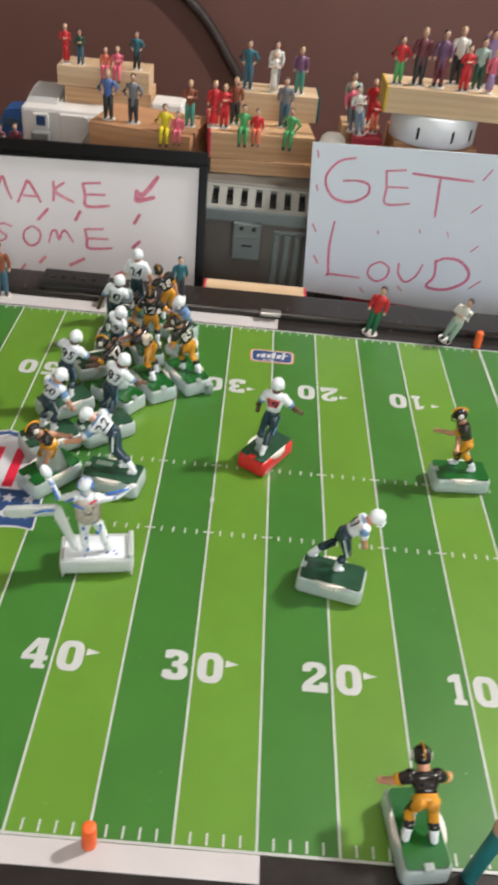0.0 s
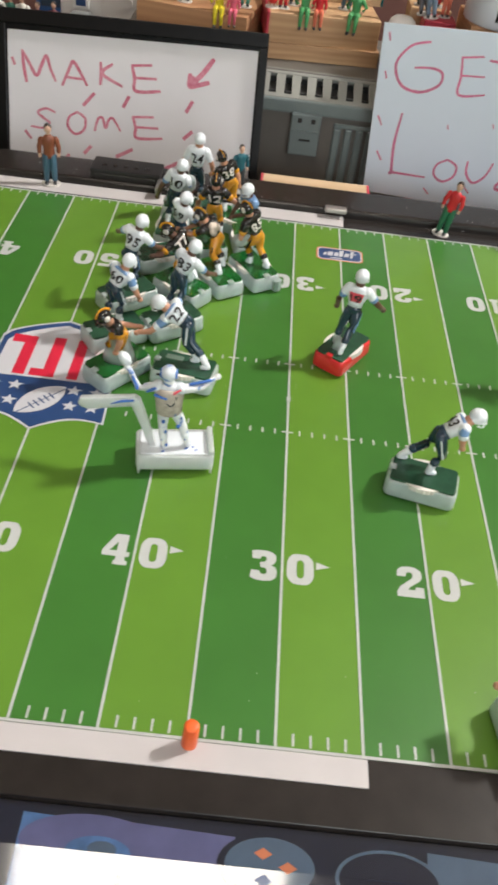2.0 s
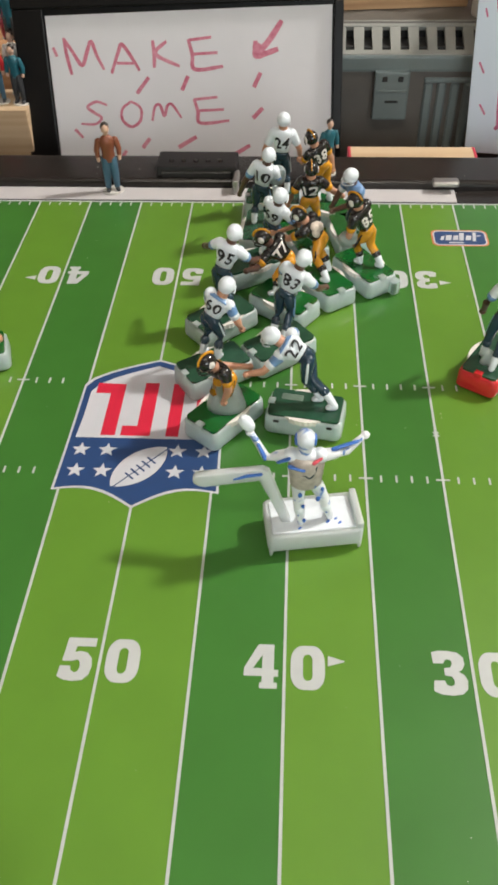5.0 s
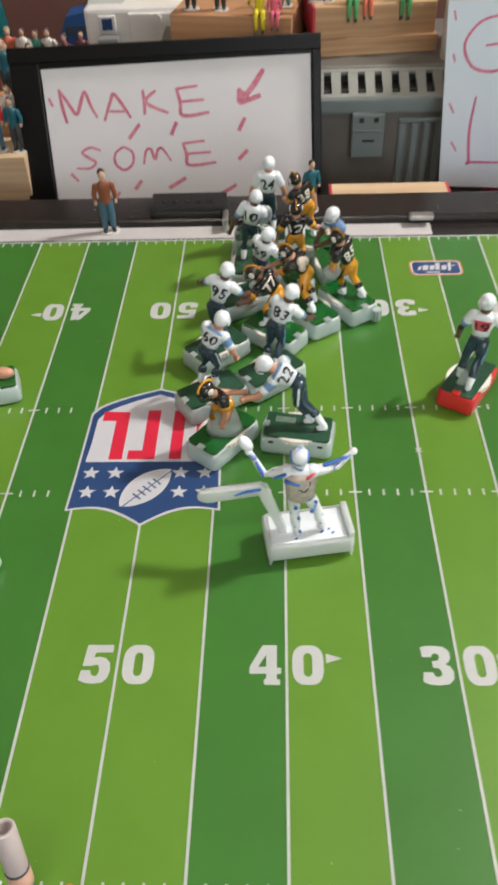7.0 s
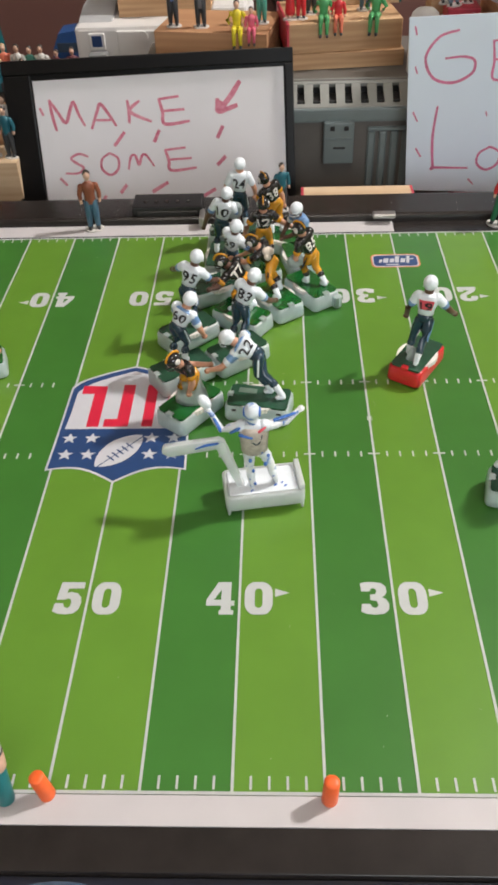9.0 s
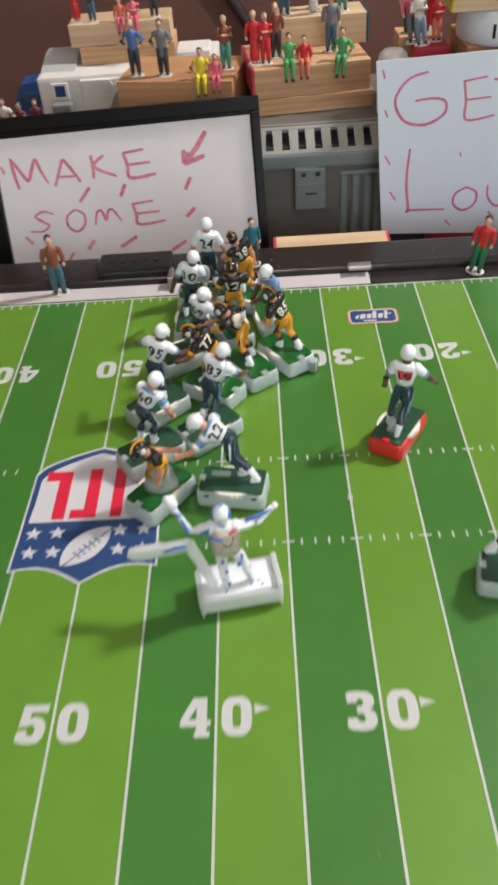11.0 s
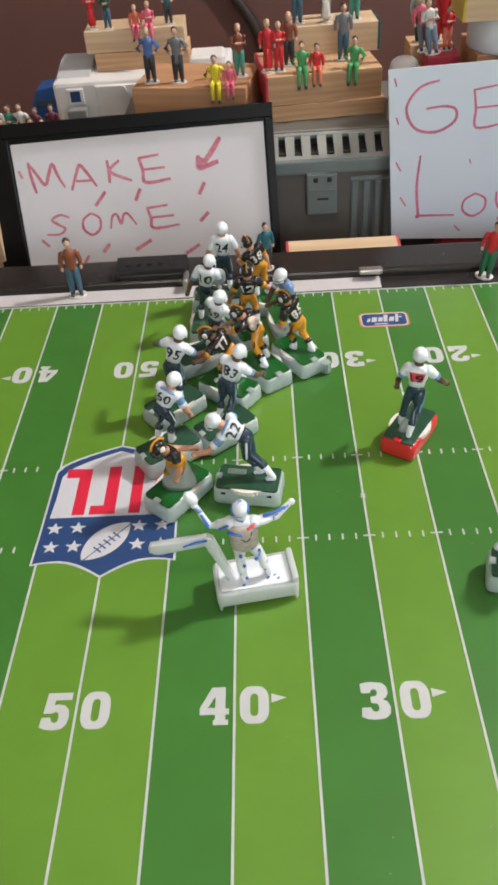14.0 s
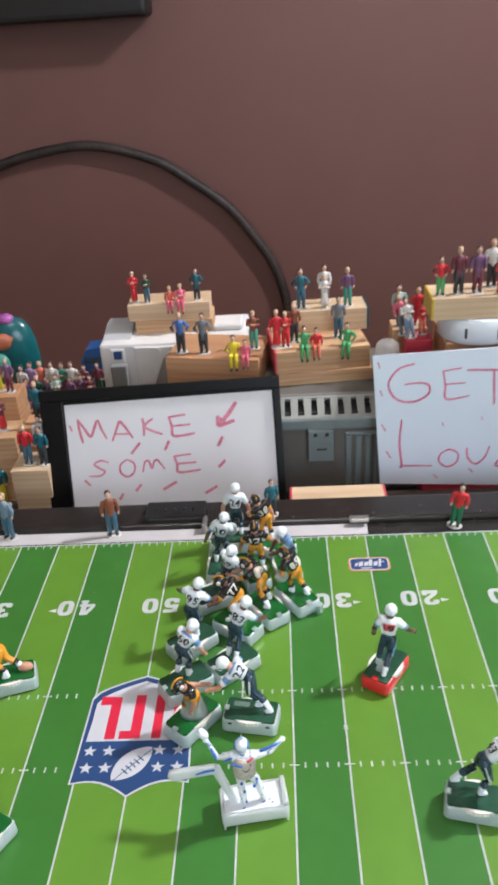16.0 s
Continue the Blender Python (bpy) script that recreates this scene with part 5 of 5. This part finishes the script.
rings(bm, [[L(58.5, -11, 0) * 1.0 + V(r * 5.0 * math.cos(q), r * 3.7 * math.sin(q), z) for q in [2 * math.pi * j / 16 for j in range(16)]] for r, z in ((0.86, 27.4), (0.98, 28.2), (1.02, 32), (1.1, 36), (1.02, 38.5), (0.8, 39.6))])
for cx, cy, w in ((66, -11.5, 0.9), (68.5, -10.2, 0.7), (69.8, -11.8, 0.8), (67.4, -9.2, 0.5), (57.2, -14.6, 0.8)):
    ink = bmesh.new()
    p = L(cx, cy, 10.05)
    disc(ink, p.x, p.y, w, w * 0.5, 10.02, 10.1, n=9, turn=0.6)
    part("ink_spot", ink, BLUE_STREAK, passer)
vest = part("vest", bm, VEST_TAN, passer, "greyish tan vest")
for ink_name, ink_mat, ends, r in (("ink_streak", BLUE_STREAK, (L(53.8, -14.0, 37.4), L(57.6, -15.0, 37.0)), 0.9), ("ink_streak", RED_PATCH, (L(60.6, -14.2, 39.3), L(62.6, -13.2, 40.3)), 0.7)):
    bm = bmesh.new()
    tube(bm, list(ends), [r, r * 0.8], 0, 6, flat=0.6)
    part(ink_name, bm, ink_mat, vest)
for marks in (((56.4, 33.6), (58.0, 34.6), (59.4, 33.4), (60.8, 34.8), (61.4, 37.4)),):
    bm = bmesh.new()
    tube(bm, smooth_line([L(x, -14.8 + 0.10 * (x - 58.5) ** 2, z) for x, z in marks], 4), [0.3] * (4 * len(marks) - 3 if len(marks) > 2 else 2), 0, 5)
    part("ink_mark", bm, NAVY_GLOSS, vest)

# ---- corner pylons ----
for px, py, ry in ((0.8, -127.3, -7), (81.1, -128.0, 2), (266, 211.5, 0)):
    bm = bmesh.new()
    secs = [[V(r * math.cos(2 * math.pi * j / 14), r * math.sin(2 * math.pi * j / 14), z) for j in range(14)] for r, z in ((2.3, 0), (2.4, 0.3), (2.25, 10.4), (1.95, 10.8), (0.8, 10.9))]
    rings(bm, secs)
    p = tagged(part("pylon", bm, PYLON_ORANGE), "small bright orange rubber pylon on the sideline", "pylon", "sideline pylons")
    p.matrix_basis = pose(px * MM, py * MM, (0.4 if py > 0 else 1.15) * MM, 0, ry, 0)


# ---- small painted people figures of the crowd ----
def crowd_mesh(shirt, trousers, hair, seated=False, arms="down", lady=False, coat=False):
    """A plain moulded figure about 34 mm tall, feet at 0 (seated: hips at 0), looking to -y."""
    bm = bmesh.new()
    if seated:
        hipz = 2.2
        for sx in (-1.9, 1.9):
            tube(bm, [V(sx, 0.5, hipz), V(sx * 1.15, -6.5, hipz + 0.4)], [2.3, 1.8], 1)
            tube(bm, [V(sx * 1.15, -6.5, hipz + 0.2), V(sx * 1.2, -7.0, -7.5)], [1.75, 1.2], 1)
            tube(bm, [V(sx * 1.2, -7.0, -8.2), V(sx * 1.25, -9.2, -8.6)], [1.2, 1.0], 5)
    else:
        hipz = 16.5
        disc(bm, 0, 0, 5.2, 4.2, 0, 1.0, 4, n=14)
        for sx in (-1.7, 1.7):
            if lady:
                continue
            tube(bm, [V(sx * 0.9, 0, hipz), V(sx * 1.1, -0.4, 9), V(sx * 1.25, 0, 2.4)], [2.3, 1.9, 1.35], 1)
            tube(bm, [V(sx * 1.25, 0.3, 1.8), V(sx * 1.4, -2.2, 1.5)], [1.2, 1.0], 5)
        if lady:
            rings(bm, [[V(a * math.cos(2 * math.pi * j / 12), b * math.sin(2 * math.pi * j / 12), z) for j in range(12)] for a, b, z in ((3.2, 2.6, 3.2), (3.6, 3.0, 6), (3.0, 2.6, 12), (2.6, 2.2, hipz + 1.5))], 1)
            for sx in (-1.2, 1.2):
                tube(bm, [V(sx, 0, 4), V(sx, 0, 1.6)], [0.9, 0.8], 3)
    top = hipz + 11.5
    low = hipz - (4.5 if coat else 0.8)
    prof = ((3.2, 2.3, low), (3.2, 2.3, hipz + 1), (2.9, 2.1, hipz + 4), (3.6, 2.4, hipz + 7.5), (4.0, 2.3, hipz + 9.6), (2.6, 1.9, top - 0.6), (1.3, 1.3, top + 0.4))
    rings(bm, [[V(a * math.cos(2 * math.pi * j / 12), b * math.sin(2 * math.pi * j / 12), z) for j in range(12)] for a, b, z in prof], 0)
    for sx in (-1, 1):
        s = V(sx * 3.9, 0, hipz + 9.3)
        if arms == "down":
            e, h = V(sx * 5.2, 0.6, hipz + 4.6), V(sx * 5.0, -0.8, hipz + 0.2)
        elif arms == "hips":
            e, h = V(sx * 7.0, 1.0, hipz + 4.8), V(sx * 3.6, -1.2, hipz + 1.6)
        elif arms == "up":
            e, h = V(sx * 6.0, -0.5, hipz + 11.5), V(sx * 4.0, -1.5, hipz + 16)
        else:
            e, h = V(sx * 5.0, -0.6, hipz + 5), V(-sx * 1.4, -3.0, hipz + 5.8)
        tube(bm, [s, e, e * 0.45 + h * 0.55], [1.6, 1.35, 1.15], 0, 7)
        tube(bm, [e * 0.4 + h * 0.6, h], [0.95, 0.9], 3, 6)
    tube(bm, [V(0, 0, top - 0.3), V(0, 0, top + 1.2)], [1.15, 1.1], 3, 7)
    ball(bm, (0, -0.2, top + 3.4), (1.95, 2.15, 2.6), 3, n=10, v=7)
    ball(bm, (0, 0.35, top + 4.1), (2.12, 2.2, 2.35), 2, n=10, v=5, zmin=-0.15)
    return bm


def crowd(label, x, y, z, shirt, trousers, hair="hair", turn=0.0, size=1.0, tilt=0.0, category="figurine", **kw):
    bm = crowd_mesh(shirt, trousers, hair, **kw)
    bmesh.ops.scale(bm, vec=(size, size, size), verts=bm.verts[:])
    ob = part("model_figure", bm, [PAINT[shirt], PAINT[trousers], PAINT[hair], PAINT["skin"], PAINT["stand"], PAINT["charcoal"]])
    ob.matrix_basis = pose(x * MM, y * MM, z * MM, 0, tilt, turn)
    return tagged(ob, label, category, "small painted crowd figures")


# coaches on the far rim
RIM = 0.85
crowd("small painted man in brown jacket and jeans by the rim", -43, 217.5, RIM, "brown", "denim", turn=15, size=1.08)
crowd("small painted man in a teal shirt standing on the rim", 70, 230, 5.0, "teal", "charcoal", turn=20, size=0.86)
crowd("small painted man in a slate jacket standing on the rim", -117.5, 218, RIM, "slate", "denim", "blond", turn=-20, size=1.1)
crowd("small painted figure in red top and green trousers on the rim", 196, 215.5, 0.35, "red", "forest", "hair", turn=-20, size=1.02, tilt=7)
crowd("small pale figure leaning sideways on the rim", 246, 215.5, 0.35, "white", "mint", "charcoal", turn=-35, size=1.04, tilt=17, arms="front")

# crowd on the left-hand blocks
crowd("small lady in a long red dress on the top block", -60.7, 503, 78, "red", "red", "blond", lady=True, size=0.92, arms="front")
crowd("small man in dark green clothes on the top block", -48.3, 503, 78, "darkgreen", "denim", size=0.82, arms="front")
crowd("small seated figure in red on the top block", -25.6, 498, 78, "orange", "pink", "blond", seated=True, size=0.85)
crowd("small seated figure in pink on the top block", -15.2, 498, 78, "pink", "pink", "blond", seated=True, size=0.95, arms="front")
crowd("small man in a teal coat on the top block", 0.3, 505, 78, "teal", "charcoal", size=0.9, arms="hips", coat=True)
crowd("small man in a blue shirt with hands on hips", -6, 400, 65, "blue", "charcoal", "blond", size=1.06, arms="hips")
crowd("small man in a dark suit with hands on hips", 14, 396, 65, "grey", "charcoal", size=1.06, arms="hips", coat=True)
crowd("small seated figure all in yellow", 40, 384, 65, "yellow", "yellow", seated=True, size=1.0, arms="hips")
crowd("small seated child in pink", 50, 382, 65, "pink", "pink", seated=True, size=0.8)
crowd("small figure in brown jacket and sea-green trousers", 57, 402, 65, "brown", "seagreen", "blond", size=1.0, arms="front")
crowd("small red-dressed figure standing in a pair", 77, 386, 71, "red", "red", "blond", size=0.98, lady=True)
crowd("small red-clad figure with folded arms in a pair", 84.5, 387, 71, "red", "red", "blond", size=0.92, arms="front")
crowd("small man in a brown jacket behind the red pair", 92, 399, 71, "brown", "charcoal", "blond", size=1.0)
crowd("small seated figure all in green with hands on hips", 100, 382, 71.2, "green", "green", seated=True, size=0.98, arms="hips")
crowd("small seated child in red", 110, 382, 71.2, "red", "orange", seated=True, size=0.88)
crowd("small seated figure all in green leaning sideways", 136, 384.5, 71.2, "green", "green", seated=True, size=1.0, arms="hips", turn=-15)
crowd("small man in a teal coat on the pale block", 99.3, 428, 90.5, "teal", "denim", size=1.04, arms="hips", coat=True)
crowd("small lady in white on the pale block", 119.6, 426, 90.5, "white", "white", "blond", size=0.86, lady=True, arms="front")
crowd("small dark-haired figure in white behind a lady", 120.6, 441, 90.5, "white", "grey", size=1.0)
crowd("small man in a purple top and sea-green trousers", 139.9, 429, 90.5, "purple", "seagreen", "blond", size=1.0)
crowd("small man in grey standing in front of the pale block", 130, 404, 71.2, "grey", "denim", size=1.06)

# crowd on the right-hand blocks
crowd("small figure in red top and green trousers on the pale block", 203, 344, 124, "red", "green", "hair", size=0.88, arms="hips")
crowd("small man in a maroon coat on the pale block", 217, 346, 124, "maroon", "charcoal", "blond", size=1.06, coat=True)
crowd("small man in an open purple coat on the pale block", 231, 346, 124, "purple", "maroon", size=1.06, coat=True)
crowd("small red-clad figure with folded arms on the pale block", 248, 342, 124, "red", "red", size=0.86, arms="front")
crowd("small man in white shirt and dark trousers", 245, 360, 124, "white", "charcoal", "blond", size=1.08)
crowd("small figure in mint clothes on the pale block", 259, 352, 124, "mint", "darkgreen", size=0.95)
crowd("small lady in pink on the pale block", 266, 343, 124, "pink", "lilac", "blond", size=0.82, lady=True)
crowd("small figure in lilac with raised arms", 267, 362, 124, "lilac", "maroon", size=1.08, arms="up")
crowd("small man in grey and white leaning on the red block", 187, 373, 80, "white", "slate", size=1.0, tilt=-10, arms="front")
crowd("small figure in pink beside a leaning man", 183, 381, 80, "pink", "grey", "blond", size=1.02, tilt=-10)
crowd("small man in mint jacket behind others", 182, 396, 82, "mint", "darkgreen", size=1.05, tilt=-4)
crowd("small figure in red by the yellow block end", 197, 380, 80, "red", "orange", size=0.8, arms="front")
crowd("small red-clad figure beside the yellow block end", 196, 396, 82, "red", "red", "blond", size=0.95)

# crowd on the end stand
crowd("small man in a red jacket on the upright block", -128, 314, 8, "red", "denim", "blond", size=1.04)
crowd("small man in a teal jacket on the upright block", -115, 312, 8, "teal", "charcoal", size=1.0, turn=-10)
crowd("small man in a white top behind another", -119, 327, 8, "white", "grey", size=1.08)
crowd("small man in a teal coat on the stand", -126, 354, 25, "teal", "charcoal", "blond", size=1.12, coat=True)
crowd("small lady in a maroon dress on the stand", -158, 352, 20, "maroon", "red", size=0.95, lady=True, arms="front")
crowd("small figure in teal and yellow low on the stand", -164, 330, -42, "teal", "yellow", size=1.3)
crowd("small figure all in yellow on the upper step", -167, 388, 41, "yellow", "yellow", size=0.8, lady=True)
crowd("small figure in purple on the upper step", -158, 386, 41, "purple", "maroon", "blond", size=0.9)
rc = random.Random(4)
colours = ["lilac", "purple", "maroon", "pink", "seagreen", "white", "purple", "orange", "mint", "maroon", "darkgreen", "lilac"]
for i in range(16):
    row = i // 8
    c1, c2 = rc.choice(colours), rc.choice(colours)
    crowd("small crowd figure in a %s top" % c1, -168 + (i % 8) * 10.2 + rc.uniform(-2, 2), 426 + row * 22 + rc.uniform(-2, 2), 6, c1, c2, rc.choice(["hair", "blond", "hair"]),
          turn=rc.uniform(-25, 25), size=rc.uniform(0.82, 0.98) + row * 0.12, arms=rc.choice(["down", "front", "hips", "up"]))

# ---- loose things on the near sideline ----
def tube_stick(label, x, y, tilt_x, tilt_y, teal):
    """A small upright stick: teal foot, pale collar, hollow white tube on top."""
    ob = empty("tube_stick", pose(x * MM, y * MM, 0.0012, tilt_x, tilt_y, 0))
    lathe = lambda prof: [[V(r * math.cos(2 * math.pi * j / 20), r * math.sin(2 * math.pi * j / 20), z) for j in range(20)] for r, z in prof]
    bm = bmesh.new()
    rings(bm, lathe(((2.1, 0), (2.5, 0.5), (2.5, teal - 0.6), (2.2, teal))))
    part("foot", bm, TEAL_FOOT, ob)
    bm = bmesh.new()
    rings(bm, lathe(((2.6, teal - 0.2), (3.0, teal + 0.6), (3.05, teal + 5.4), (2.8, teal + 5.8))))
    part("collar", bm, PAINT["skin"], ob)
    bm = bmesh.new()
    t = teal + 6.0
    rings(bm, lathe(((2.6, t), (2.85, t + 0.5), (2.9, t + 14.2), (2.7, t + 14.7), (2.0, t + 14.7), (1.9, t + 13.8), (1.7, t + 3), (0.2, t + 3))))
    part("tube", bm, TUBE_WHITE, ob)
    bm = bmesh.new()
    rings(bm, lathe(((2.4, t - 0.5), (3.02, t - 0.35), (3.02, t + 0.1), (2.4, t + 0.2))))
    part("groove", bm, PAINT["charcoal"], ob)
    return tagged(ob, label, "stick")


TEAL_FOOT = mat("teal plastic", (0.012, 0.16, 0.17), 0.4, grain=0.15)
tube_stick("small upright teal stick with a hollow white tube top", -10.6, -129.2, -15, -4, 13)
tube_stick("teal stick leaning by the near rim", 200, -129, -8, 12, 24)

# crumbs of dust on the rims and the field
rd = random.Random(11)
bm = bmesh.new()
for i in range(150):
    if i < 80:
        x, y, z = rd.uniform(-60, 260), rd.uniform(YF + 2, YF + 30), 5.05
        z = 0.9 if y < YF + 13.2 else (5.05 if y > YF + 17 else 99)
        if -24 < x < 26 or z > 50:
            continue
    else:
        x, y, z = rd.uniform(-120, 240), rd.uniform(YN + 6, YF - 6), 0.02
    r = rd.uniform(0.12, 0.38) if i < 80 else rd.uniform(0.08, 0.2)
    ball(bm, (x, y, z + r * 0.4), (r, r * rd.uniform(0.5, 1.0), r * 0.5), 0, n=5, v=3)
tagged(part("dust_crumbs", bm, STRIP_WHITE), "tiny pale crumbs of dust on the board", "dust", kind="stuff")
